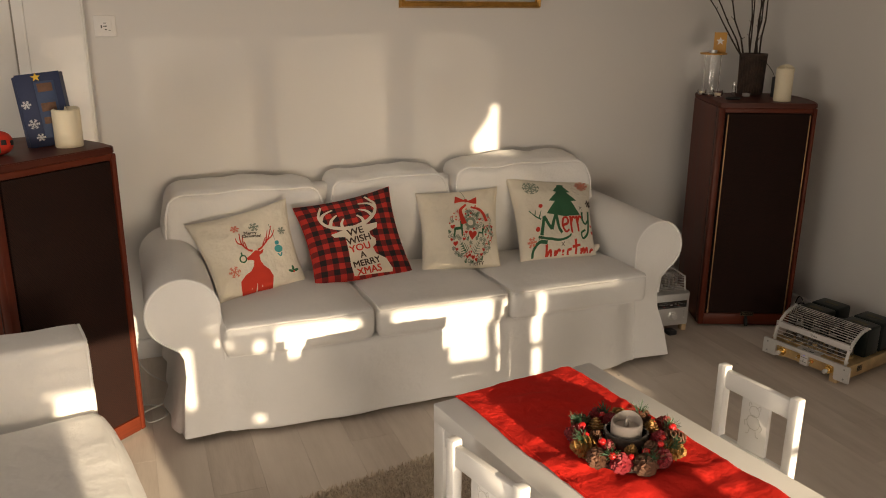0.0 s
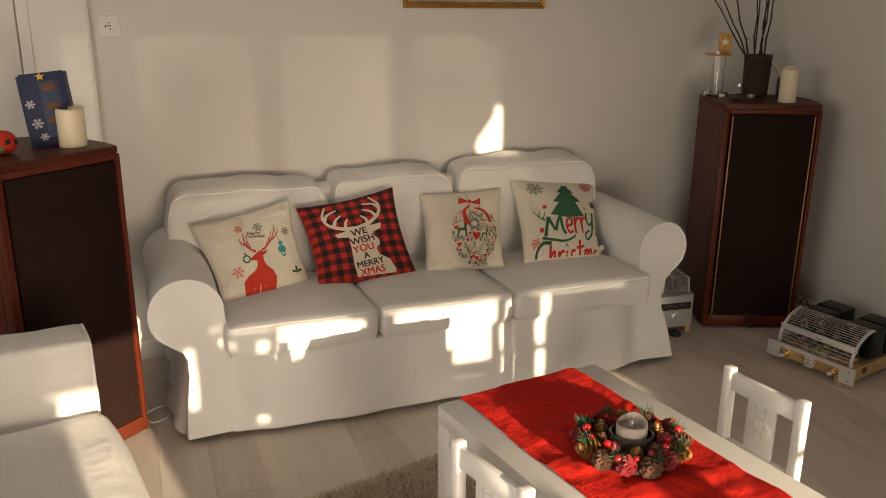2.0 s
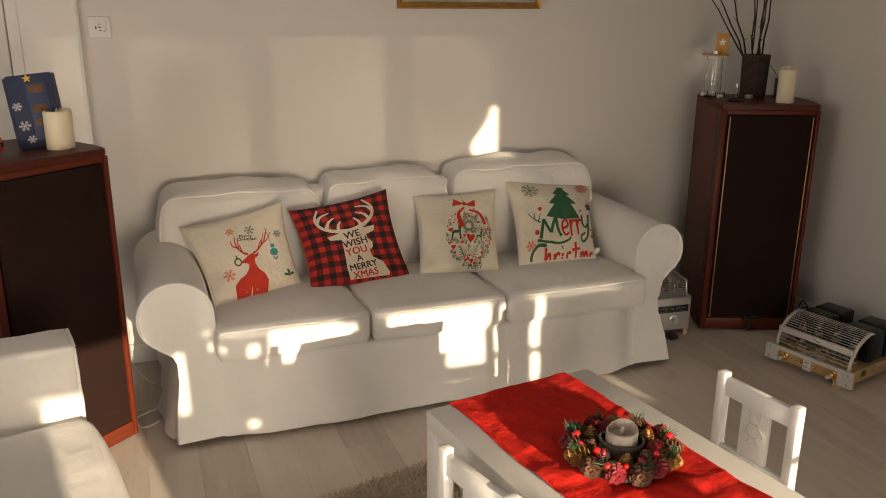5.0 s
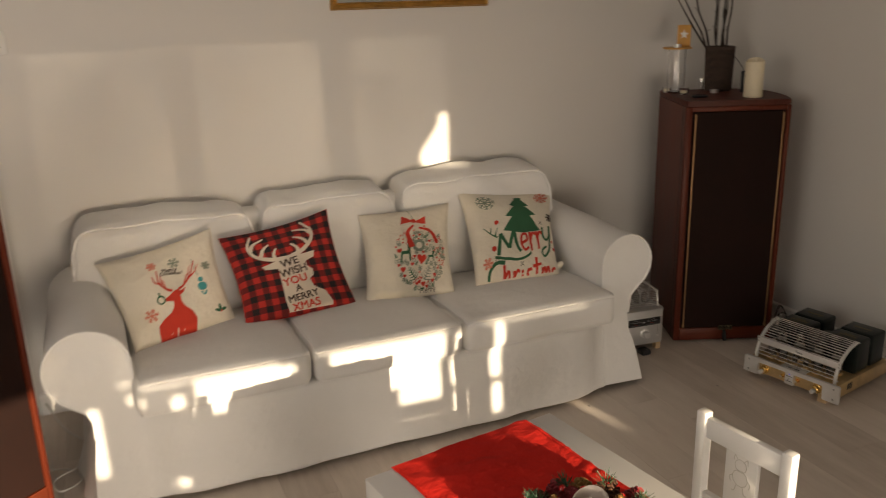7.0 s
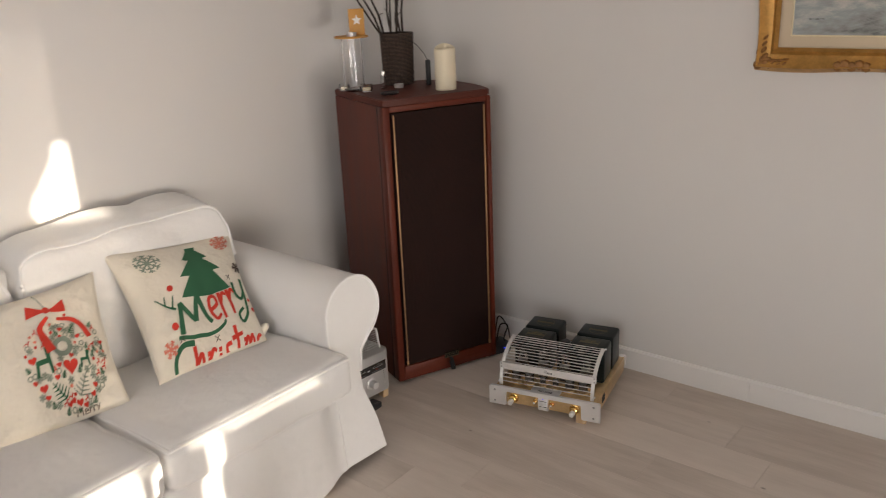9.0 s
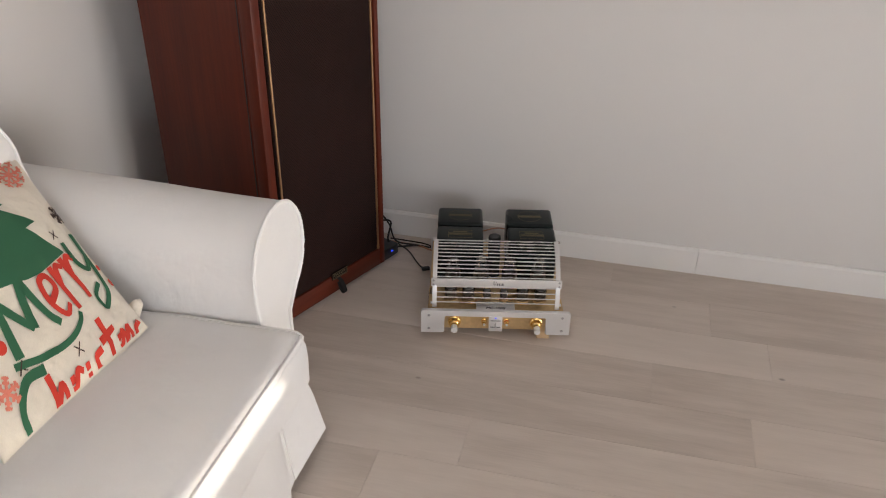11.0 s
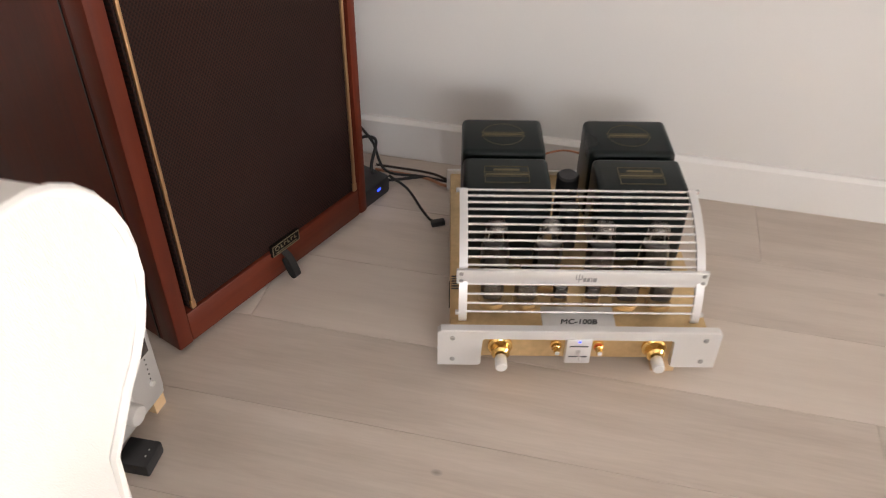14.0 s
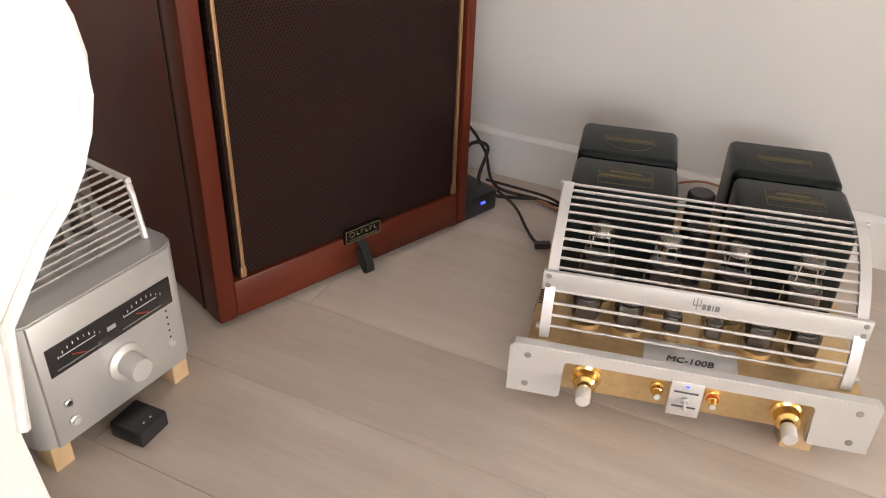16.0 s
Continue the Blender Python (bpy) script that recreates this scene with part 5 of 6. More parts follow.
for x in (0.092, 0.318):
    bm = bmesh.new()
    lathe(bm, [(0.018, -0.002), (0.018, 0.004), (0.0145, 0.006), (0.0120, 0.014), (0.0135, 0.018), (0.0100, 0.021), (0.0, 0.021)], 24, pose(x, 0.010, 0.053, 90, 0, 0))
    kn = part("knob", bm, M_GOLD, amp, "gold knob with silver cap")
    bm = bmesh.new()
    lathe(bm, [(0.0078, 0.0), (0.0088, 0.002), (0.0088, 0.019), (0.0076, 0.021), (0, 0.021)], 24, pose(x, -0.013, 0.051, 90, 0, 0))
    part("knob_cap", bm, M_SILVER, kn)
for x, m in ((0.174, M_GOLD), (0.236, M_ORANGE)):
    bm = bmesh.new()
    lathe(bm, [(0.0085, 0), (0.0085, 0.003), (0.0060, 0.004), (0.0060, 0.009), (0.0048, 0.010), (0.0048, 0.018), (0.0, 0.018)], 16, pose(x, 0.010, 0.056, 90, 0, 0))
    so = part("socket", bm, M_GOLD, amp)
    bm = bmesh.new()
    lathe(bm, [(0.0070, 0.004), (0.0074, 0.006), (0.0070, 0.008)], 16, pose(x, 0.010, 0.056, 90, 0, 0))
    part("socket_ring", bm, m, so)
    bm = bmesh.new()
    lathe(bm, [(0.0036, 0.0175), (0.0036, 0.0195), (0, 0.0195)], 12, pose(x, 0.010, 0.056, 90, 0, 0))
    part("socket_tip", bm, M_WHITE_MARK, so)
sw = part("switch_plate", boxes((0.187, 0.224, -0.004, 0.011, 0.030, 0.079), b=0.0015), M_SILVER, amp, "silver switch plate")
for z in (0.066, 0.045):
    part("text_bar", boxes((0.192, 0.219, -0.0048, -0.0038, z - 0.001, z + 0.001), b=0), M_PRINT_DARK, sw)
bm = bmesh.new()
lathe(bm, [(0.0042, 0), (0.0042, 0.003), (0.0016, 0.004), (0.0022, 0.015), (0, 0.016)], 12, pose(0.2055, -0.004, 0.055, 105, 0, 0))
part("toggle", bm, M_STEEL, sw)
part("indicator_light", boxes((0.2035, 0.2075, -0.0049, -0.0039, 0.0742, 0.0760), b=0), M_BLUE_LED, sw)
pl = part("name_plate", boxes((0.152, 0.258, 0.0105, 0.054, 0.086, 0.0905), b=0.001), M_SILVER, amp, "silver model plate")
bm = moved(letters("MC-100B", 0.0138, bold=0.0003), pose(0.205, 0.0205, 0.0912) @ Matrix(((1, 0.22, 0, 0), (0, 1, 0, 0), (0, 0, 1, 0), (0, 0, 0, 1))))
part("model_lettering", bm, M_PRINT_DARK, pl)
for x, y in ((0.03, 0.060), (0.322, 0.010), (0.03, 0.36), (0.322, 0.36)):
    part("foot_block", boxes((x, x + 0.035, y, y + 0.03, 0, 0.031), b=0.001), M_PALE_WOOD, amp, "pale wooden block")


def transformer(x0, x1, y0, y1, ring):
    bm = bmesh.new()
    box(bm, x0, x1, y0, y1, 0.086, 0.218, b=0.010, seg=4)
    tr = part("transformer", bm, M_ENAMEL, amp, "dark green enamelled transformer")
    cx, cy = (x0 + x1) / 2, (y0 + y1) / 2
    z = 0.2183
    bars = [(cx - 0.036, cx + 0.036, cy - 0.006, cy - 0.0052), (cx - 0.036, cx + 0.036, cy + 0.0052, cy + 0.006), (cx - 0.032, cx + 0.032, cy - 0.002, cy + 0.002)]
    if not ring:
        bars += [(cx - 0.034, cx + 0.034, cy - 0.022, cy - 0.0212), (cx - 0.034, cx + 0.034, cy + 0.0212, cy + 0.022), (cx - 0.034, cx - 0.0332, cy - 0.022, cy + 0.022), (cx + 0.0332, cx + 0.034, cy - 0.022, cy + 0.022), (cx - 0.020, cx + 0.020, cy + 0.010, cy + 0.015)]
    for a, c, d, e in bars:
        part("label_bar", boxes((a, c, d, e, z - 0.0005, z + 0.0004), b=0), M_PRINT_GOLD, tr)
    if ring:
        bm = bmesh.new()
        for rr in (0.034,):
            tube(bm, [(cx + rr * math.cos(k * 0.2618), cy + rr * 0.95 * math.sin(k * 0.2618), z) for k in range(24)], 0.0004, 4, True)
        part("label_ring", bm, M_PRINT_GOLD, tr)


transformer(0.036, 0.170, 0.160, 0.262, False)
transformer(0.240, 0.378, 0.160, 0.262, False)
transformer(0.036, 0.170, 0.274, 0.380, True)
transformer(0.240, 0.378, 0.274, 0.380, True)
for x, y, r, h in ((0.205, 0.255, 0.018, 0.19), (0.205, 0.205, 0.016, 0.165)):
    bm = bmesh.new()
    lathe(bm, [(r, 0.086), (r, h - 0.003), (r - 0.003, h), (0, h)], 20, pose(x, y, 0))
    part("capacitor", bm, M_BLACK, amp, "black capacitor can")


def valve(x, y, r, h):
    """Socket collar, glass bulb stepped in to a dome, dark plates, silvered crown."""
    z = 0.086
    at = pose(x, y, 0)
    bm = bmesh.new()
    lathe(bm, [(r * 1.08, z), (r * 1.12, z + 0.004), (r * 1.08, z + 0.009), (r * 0.90, z + 0.009), (r * 0.86, z + 0.004), (0, z + 0.004)], 20, at)
    v = part("valve", bm, M_BRASS, amp, "glass valve in a brass collar")
    bm = bmesh.new()
    lathe(bm, [(r * 0.78, z + 0.005), (r * 0.98, z + 0.014), (r, z + h * 0.32), (r * 0.98, z + h * 0.58), (r * 0.80, z + h * 0.68), (r * 0.74, z + h * 0.74), (r * 0.74, z + h * 0.90), (r * 0.58, z + h * 0.97), (r * 0.25, z + h), (0, z + h)], 20, at)
    g = part("glass_envelope", bm, M_TUBE_GLASS, v)
    g.visible_shadow = False
    part("anode", boxes((x - r * 0.62, x + r * 0.62, y - r * 0.36, y + r * 0.36, z + 0.012, z + h * 0.58), b=0.002), M_VALVE, v, "dark valve plate")
    for zz, k in ((0.60, 0.66), (0.64, 0.50)):
        bm = bmesh.new()
        lathe(bm, [(0, z + h * zz), (r * k, z + h * zz), (r * k, z + h * zz + 0.0012), (0, z + h * zz + 0.0012)], 14, at)
        part("mica_disc", bm, M_SCREW, v)
    bm = bmesh.new()
    lathe(bm, [(r * 0.64, z + h * 0.88), (r * 0.52, z + h * 0.945), (r * 0.22, z + h * 0.975), (0, z + h * 0.975)], 16, at)
    part("getter", bm, M_GETTER, v, "silvered crown")
    for s in (-1, 1):
        bm = bmesh.new()
        tube(bm, [(x + s * r * 0.42, y, z + h * 0.56), (x + s * r * 0.30, y, z + h * 0.86)], 0.0007, 5)
        part("support_wire", bm, M_STEEL, v)


for x in (0.085, 0.165, 0.245, 0.325):
    valve(x, 0.122, 0.0225, 0.112)
for x, r, h in ((0.080, 0.0175, 0.066), (0.130, 0.0175, 0.066), (0.181, 0.0115, 0.054), (0.229, 0.0115, 0.054), (0.280, 0.0175, 0.066), (0.330, 0.0175, 0.066)):
    valve(x, 0.068, r, h)

def arc(a):
    return 0.178 - 0.150 * math.cos(radians(a)), 0.094 + 0.130 * math.sin(radians(a))


for x0, x1 in ((0.030, 0.042), (0.368, 0.380)):
    bm = bmesh.new()
    pts = [arc(a) for a in range(-3, 85, 3)]
    rows = []
    for i, (y, z) in enumerate(pts):
        p, q = pts[max(0, i - 1)], pts[min(len(pts) - 1, i + 1)]
        d = Vector((q[0] - p[0], q[1] - p[1])).normalized()
        nx, nz = -d.y * 0.0035, d.x * 0.0035
        rows.append([bm.verts.new((x, y + s * nx, z + s * nz)) for x, s in ((x0, 1), (x1, 1), (x1, -1), (x0, -1))])
    for a, c in zip(rows, rows[1:]):
        for k in range(4):
            bm.faces.new((a[k], a[(k + 1) % 4], c[(k + 1) % 4], c[k]))
    bm.faces.new(rows[0])
    bm.faces.new(list(reversed(rows[-1])))
    bmesh.ops.recalc_face_normals(bm, faces=bm.faces)
    part("cage_side", bm, M_SILVER, amp, "curved silver cage side", smooth=False)
    for a in (3, 84):
        y, z = arc(a)
        part("cage_stud", boxes((x0 - 0.005 if x0 < 0.2 else x1, x0 if x0 < 0.2 else x1 + 0.005, y - 0.003, y + 0.003, z - 0.003, z + 0.003), b=0.001), M_STEEL, amp)
for a in [4, 10.5, 17, 23.5] + [35 + k * 4.9 for k in range(11)]:
    y, z = arc(a)
    bm = bmesh.new()
    tube(bm, [(0.034, y, z), (0.205, y, z), (0.376, y, z)], 0.0019, 8)
    part("cage_rod", bm, M_STEEL, amp)
barm = boxes((0.026, 0.384, 0.0395, 0.0455, 0.146, 0.171), b=0.0012)
bar = part("cage_bar", barm, M_SILVER, amp, "flat silver cross bar")
for x in (0.033, 0.377):
    for z in (0.152, 0.165):
        bm = bmesh.new()
        lathe(bm, [(0, 0.0015), (0.0030, 0.001), (0.0034, 0)], 10, pose(x, 0.0395, z, 90, 0, 0))
        part("bar_screw", bm, M_SCREW, bar)
marks = [(0.1995, 0.2005, 0.152, 0.167), (0.1955, 0.1965, 0.158, 0.166), (0.2035, 0.2045, 0.158, 0.166), (0.1955, 0.2045, 0.157, 0.158), (0.206, 0.210, 0.153, 0.160), (0.2115, 0.2155, 0.153, 0.160), (0.217, 0.2185, 0.153, 0.160), (0.220, 0.225, 0.153, 0.160)]
for a, c, d, e in marks:
    part("maker_mark", boxes((a, c, 0.0388, 0.0396, d, e), b=0), M_MARK_GREY, bar)


# ---- silver integrated amplifier beside the sofa ----
pre = thing("stereo_amplifier", pose(2.660, 3.312, 0, 0, 0, -5.0), "small silver amplifier with a black meter window and a rod cage", "amplifier")
bm = bmesh.new()
for v in range(1):
    ol = []
    for cx, cy, a0 in ((0.088, 0.02, -90), (0.088, 0.23, 0), (-0.088, 0.23, 90), (-0.088, 0.02, 180)):
        for k in range(7):
            a = radians(a0 + k * 15)
            ol.append((cx + 0.020 * math.cos(a), cy + 0.020 * math.sin(a)))
    prism(bm, ol, 0.036, 0.200, 0.002)
body = part("case", bm, M_SILVER_GREY, pre, "satin silver case with rounded corners")
fpl = part("front_plate", boxes((-0.091, 0.091, -0.004, 0.004, 0.037, 0.199), b=0.0015), M_SILVER_GREY, pre)
vu = part("meter_window", boxes((-0.080, 0.084, -0.0055, -0.003, 0.128, 0.164), b=0.001), M_VU, fpl, "black twin meter window")
for cx in (-0.042, 0.042):
    for k in range(9):
        a = radians(125 - k * 8.75)
        x, z = cx + 0.045 * math.cos(a), 0.112 + 0.045 * math.sin(a)
        part("scale_mark", boxes((x - 0.0004, x + 0.0004, -0.0062, -0.0054, z - 0.0016, z + 0.0016), b=0), M_WHITE_MARK, vu)
    part("scale_line", boxes((cx - 0.024, cx + 0.020, -0.0062, -0.0054, 0.1478, 0.1486), b=0), M_WHITE_MARK, vu)
    part("text_bar", boxes((cx - 0.030, cx + 0.024, -0.0062, -0.0054, 0.1335, 0.1345), b=0), M_MARK_GREY, vu)
    bm = bmesh.new()
    tube(bm, [(cx + 0.006, -0.006, 0.136), (cx - 0.010, -0.006, 0.143)], 0.0006, 4)
    part("needle", bm, M_RED_MARK, vu)
part("meter_mark", boxes((-0.007, 0.004, -0.0062, -0.0054, 0.143, 0.148), b=0), M_SILVER_GREY, vu)
bm = bmesh.new()
lathe(bm, [(0.023, 0), (0.023, 0.004), (0.0205, 0.006), (0.0150, 0.007), (0.0148, 0.028), (0.0135, 0.030), (0, 0.030)], 32, pose(0.006, -0.004, 0.092, 90, 0, 0))
part("volume_knob", bm, M_SILVER, pre, "round silver volume knob")
for x, z, r, m in ((-0.070, 0.088, 0.0055, M_STEEL), (-0.068, 0.062, 0.0068, M_SILVER)):
    bm = bmesh.new()
    lathe(bm, [(r, 0), (r, 0.003), (r * 0.7, 0.004), (r * 0.6, 0.001 if m is M_STEEL else 0.006), (0, 0.001 if m is M_STEEL else 0.006)], 16, pose(x, -0.004, z, 90, 0, 0))
    part("jack" if m is M_STEEL else "button", bm, m, fpl)
bm = bmesh.new()
lathe(bm, [(0.0032, 0.0012), (0.0032, 0.0022), (0, 0.0022)], 12, pose(-0.070, -0.004, 0.088, 90, 0, 0))
part("jack_hole", bm, M_BLACK, fpl)
for k in range(5):
    part("indicator_dot", boxes((0.0715, 0.0735, -0.0050, -0.0038, 0.082 + k * 0.0095, 0.084 + k * 0.0095), b=0), M_BLACK, fpl)
bm = bmesh.new()
lathe(bm, [(0.004, 0), (0.004, 0.004), (0, 0.004)], 12, pose(0.072, -0.004, 0.074, 90, 0, 0))
part("button", bm, M_SILVER, fpl)
for k in range(16):
    bm = bmesh.new()
    y, z = (0.035 + 0.0016 * k, 0.207 + 0.0082 * k) if k < 8 else (0.050 + 0.0165 * (k - 8), 0.271)
    tube(bm, [(-0.092, y, z), (0, y, z), (0.092, y, z)], 0.0016, 6)
    part("cage_rod", bm, M_STEEL, pre)
for x in (-0.086, 0.086):
    bm = bmesh.new()
    q = x * 0.092 / 0.086
    tube(bm, smooth_line([(q, 0.034, 0.199), (q, 0.040, 0.235), (q, 0.046, 0.265), (q, 0.059, 0.271), (q, 0.19, 0.271), (q, 0.195, 0.199)], 5), 0.0040, 8)
    part("cage_side", bm, M_SILVER, pre)
    for y in (0.006, 0.20):
        part("foot_block", boxes((x - 0.012, x + 0.012, y, y + 0.03, 0, 0.037), b=0.001), M_PALE_WOOD, pre, "pale wooden block")
for x, y in ((-0.06, 0.10), (-0.02, 0.10), (0.02, 0.10), (0.06, 0.10), (-0.04, 0.15), (0.0, 0.15), (0.04, 0.15)):
    bm = bmesh.new()
    lathe(bm, [(0.015, 0.199), (0.015, 0.203), (0.008, 0.203), (0.008, 0.199)], 14, pose(x, y, 0))
    part("valve_collar", bm, M_SCREW, pre)
    bm = bmesh.new()
    lathe(bm, [(0.012, 0.2), (0.013, 0.215), (0.013, 0.24), (0.006, 0.252), (0, 0.254)], 14, pose(x, y, 0))
    part("valve", bm, M_VALVE, pre)

rem = thing("small_black_box", pose(2.655, 3.288, 0, 0, 0, 2) @ Matrix.Diagonal((0.9, 0.62, 0.75, 1)), "small black plastic box lying under the silver amplifier", "receiver box")
part("case", boxes((-0.025, 0.025, -0.030, 0.045, 0, 0.030), b=0.004), M_BLACK, rem)
for x in (-0.006, 0.006):
    part("dot", boxes((x - 0.0015, x + 0.0015, -0.016, -0.013, 0.0298, 0.0306), b=0), M_WHITE_MARK, rem)

# power strip and leads behind the loudspeaker
strip = thing("power_strip", pose(3.305, 3.185, 0, 0, 0, -22), "black power strip with a blue indicator on the floor", "power strip")
part("case", boxes((-0.055, 0.060, -0.030, 0.055, 0, 0.040), b=0.006), M_BLACK, strip)
part("indicator_light", boxes((0.020, 0.030, -0.0312, -0.0295, 0.022, 0.026), b=0), M_BLUE_LED, strip)


def lead(name, pts, r, material, label):
    bm = bmesh.new()
    tube(bm, smooth_line(pts, 8), r, 8)
    return tagged(part(name, bm, material), label, "cable")


lead("cable", [(3.33, 3.20, 0.035), (3.36, 3.20, 0.10), (3.365, 3.165, 0.105), (3.345, 3.17, 0.05), (3.36, 3.15, 0.018), (3.40, 3.08, 0.010)], 0.0032, M_BLACK_SOFT, "looped black cable by the baseboard")
lead("cable", [(3.33, 3.21, 0.03), (3.375, 3.22, 0.13), (3.385, 3.18, 0.09), (3.375, 3.15, 0.03), (3.40, 3.08, 0.010), (3.39, 3.01, 0.010), (3.345, 2.975, 0.030)], 0.0028, M_BLACK_SOFT, "looped black cable by the baseboard")
lead("cable", [(3.36, 3.14, 0.03), (3.35, 3.10, 0.012), (3.30, 3.06, 0.008), (3.27, 3.035, 0.008), (3.262, 3.02, 0.010)], 0.0026, M_BLACK_SOFT, "thin black lead ending in a small plug")
part_plug = thing("plug", pose(3.262, 3.020, 0, 0, 0, 30), "small black plug lying on the floor", "plug")
part("body", boxes((-0.006, 0.006, -0.016, 0.010, 0.002, 0.013), b=0.002), M_BLACK, part_plug)
lead("cable", [(3.40, 3.18, 0.012), (3.40, 3.08, 0.008), (3.38, 3.03, 0.010), (3.35, 2.99, 0.040), (3.318, 2.97, 0.055)], 0.0030, M_COPPER, "copper loudspeaker cable running to the amplifier")
lead("cable", [(3.405, 3.18, 0.020), (3.41, 3.07, 0.014), (3.39, 3.02, 0.016), (3.36, 2.98, 0.050), (3.322, 2.96, 0.060)], 0.0026, M_TWIG, "brown loudspeaker cable running to the amplifier")
lead("cable", [(3.372, 2.86, 0.11), (3.395, 2.80, 0.118), (3.385, 2.72, 0.105)], 0.0020, M_COPPER, "thin brown wire behind the transformers")
lead("cable", [(3.22, 3.85, 0.20), (3.149, 3.862, 0.243), (3.101, 3.862, 0.242), (3.074, 3.862, 0.228), (3.066, 3.862, 0.200), (3.074, 3.862, 0.158), (3.10, 3.860, 0.100), (3.128, 3.856, 0.058), (3.142, 3.852, 0.010)], 0.0030, M_CABLE_WHITE, "white cable looping along the wall")
lead("cable", [(0.16, 3.87, 0.05), (0.24, 3.66, 0.012), (0.36, 3.50, 0.006), (0.42, 3.42, 0.006)], 0.0035, M_CABLE_WHITE, "pale cable running along the floor under the sofa")
lead("cable", [(0.15, 3.40, 0.008), (0.25, 3.37, 0.006), (0.285, 3.28, 0.006), (0.22, 3.23, 0.008), (0.20, 3.31, 0.010), (0.27, 3.36, 0.014), (0.34, 3.44, 0.006)], 0.0032, M_CABLE_WHITE, "pale cable coiled on the floor")


# ---- things on the loudspeakers ----
def candle(x, y, z, r, h, label, tilt=0.004, material=None):
    ob = thing("candle", pose(x, y, z), label, "candle")
    bm = bmesh.new()
    n = 32
    prof = [(r * 0.97, 0), (r, 0.004), (r * 0.995, h * 0.5), (r, h - 0.012)]
    rings = [[bm.verts.new((q * math.cos(2 * math.pi * k / n), q * math.sin(2 * math.pi * k / n), zz)) for k in range(n)] for q, zz in prof]
    for q in (0.99, 0.90, 0.84):
        rings.append([bm.verts.new((r * q * math.cos(2 * math.pi * k / n), r * q * math.sin(2 * math.pi * k / n), h + tilt * math.sin(2 * math.pi * k / n + 1) + tilt * 0.5 * math.sin(4 * math.pi * k / n) - (0.004 if q < 0.86 else 0) - (0.003 if q > 0.95 else 0))) for k in range(n)])
    rings.append([bm.verts.new((r * 0.8 * math.cos(2 * math.pi * k / n), r * 0.8 * math.sin(2 * math.pi * k / n), h - 0.018)) for k in range(n)])
    for a, c in zip(rings, rings[1:]):
        for k in range(n):
            bm.faces.new((a[k], a[(k + 1) % n], c[(k + 1) % n], c[k]))
    bm.faces.new(rings[-1])
    bm.faces.new(list(reversed(rings[0])))
    part("wax", bm, material or M_WAX, ob)
    bm = bmesh.new()
    lathe(bm, [(0.0045, h - 0.019), (0.006, h - 0.010), (0.004, h), (0.0, h + 0.008)], 10)
    part("flame_tip", bm, material or M_WAX, ob, "still plastic flame")
    return ob


TZ = 1.122
candle(3.180, 3.302, TZ, 0.040, 0.158, "ivory pillar candle with a wavy rim on the loudspeaker", 0.007)
candle(0.062, 3.225, 1.089, 0.045, 0.128, "ivory pillar candle on the loudspeaker beside the gift bag", 0.002)

vase = thing("wicker_vase", pose(3.235, 3.590, TZ, 0, 0, 20), "dark brown wicker vase holding bare twigs", "vase")
bm = bmesh.new()
lathe(bm, [(0, 0.0), (0.056, 0.0), (0.058, 0.004), (0.062, 0.19), (0.068, 0.193), (0.068, 0.203), (0.060, 0.203), (0.054, 0.02), (0, 0.02)], 28)
part("basket", bm, M_WICKER, vase)
for k in range(28):
    a = 2 * math.pi * k / 28
    bm = bmesh.new()
    tube(bm, [(0.058 * math.cos(a), 0.058 * math.sin(a), 0.003), (0.0605 * math.cos(a + 0.02), 0.0605 * math.sin(a + 0.02), 0.10), (0.0635 * math.cos(a), 0.0635 * math.sin(a), 0.195)], 0.0042, 6)
    part("cane", bm, M_WICKER, vase)
rng = random.Random(11)
twigs = [((-0.02, 0.0), (-0.20, 0.16, 0.48)), ((-0.01, 0.01), (-0.035, 0.02, 0.60)), ((0.0, -0.01), (0.01, -0.02, 0.62)), ((0.012, 0.0), (0.035, 0.01, 0.60)), ((0.02, 0.01), (0.085, 0.03, 0.55)), ((-0.015, 0.015), (-0.15, 0.13, 0.62)), ((0.005, 0.015), (-0.02, 0.05, 0.66)), ((0.015, -0.012), (0.06, -0.03, 0.64)), ((-0.022, 0.006), (-0.235, 0.17, 0.60))]
for (bx, by), (tx, ty, tz) in twigs:
    bm = bmesh.new()
    pts = []
    for k in range(7):
        t = k / 6
        pts.append(Vector((bx + (tx - bx) * t ** 1.1 + rng.uniform(-0.009, 0.009), by + (ty - by) * t + rng.uniform(-0.009, 0.009), 0.10 + (tz - 0.10) * t)))
    tube(bm, smooth_line(pts, 2), 0.0052, 6, False, 0.0026)
    for k in range(2, 7):
        d = Vector((rng.choice((-1, 1)) * rng.uniform(0.010, 0.028), rng.uniform(-0.01, 0.01), rng.uniform(0.006, 0.022)))
        tube(bm, [pts[k], pts[k] + d], 0.0018, 5, False, 0.0012)
    part("twig", bm, M_TWIG, vase)
pack = thing("battery_pack", pose(3.262, 3.455, TZ, 0, 0, 15), "slim black battery pack with a wire leading into the vase", "battery pack")
part("case", boxes((-0.010, 0.010, -0.008, 0.008, 0, 0.098), b=0.003), M_BLACK, pack)
bm = bmesh.new()
tube(bm, smooth_line([(0, 0, 0.097), (-0.004, 0.02, 0.13), (-0.022, 0.045, 0.165), (-0.04, 0.07, 0.175)], 5), 0.0014, 6)
part("wire", bm, M_BLACK_SOFT, pack)

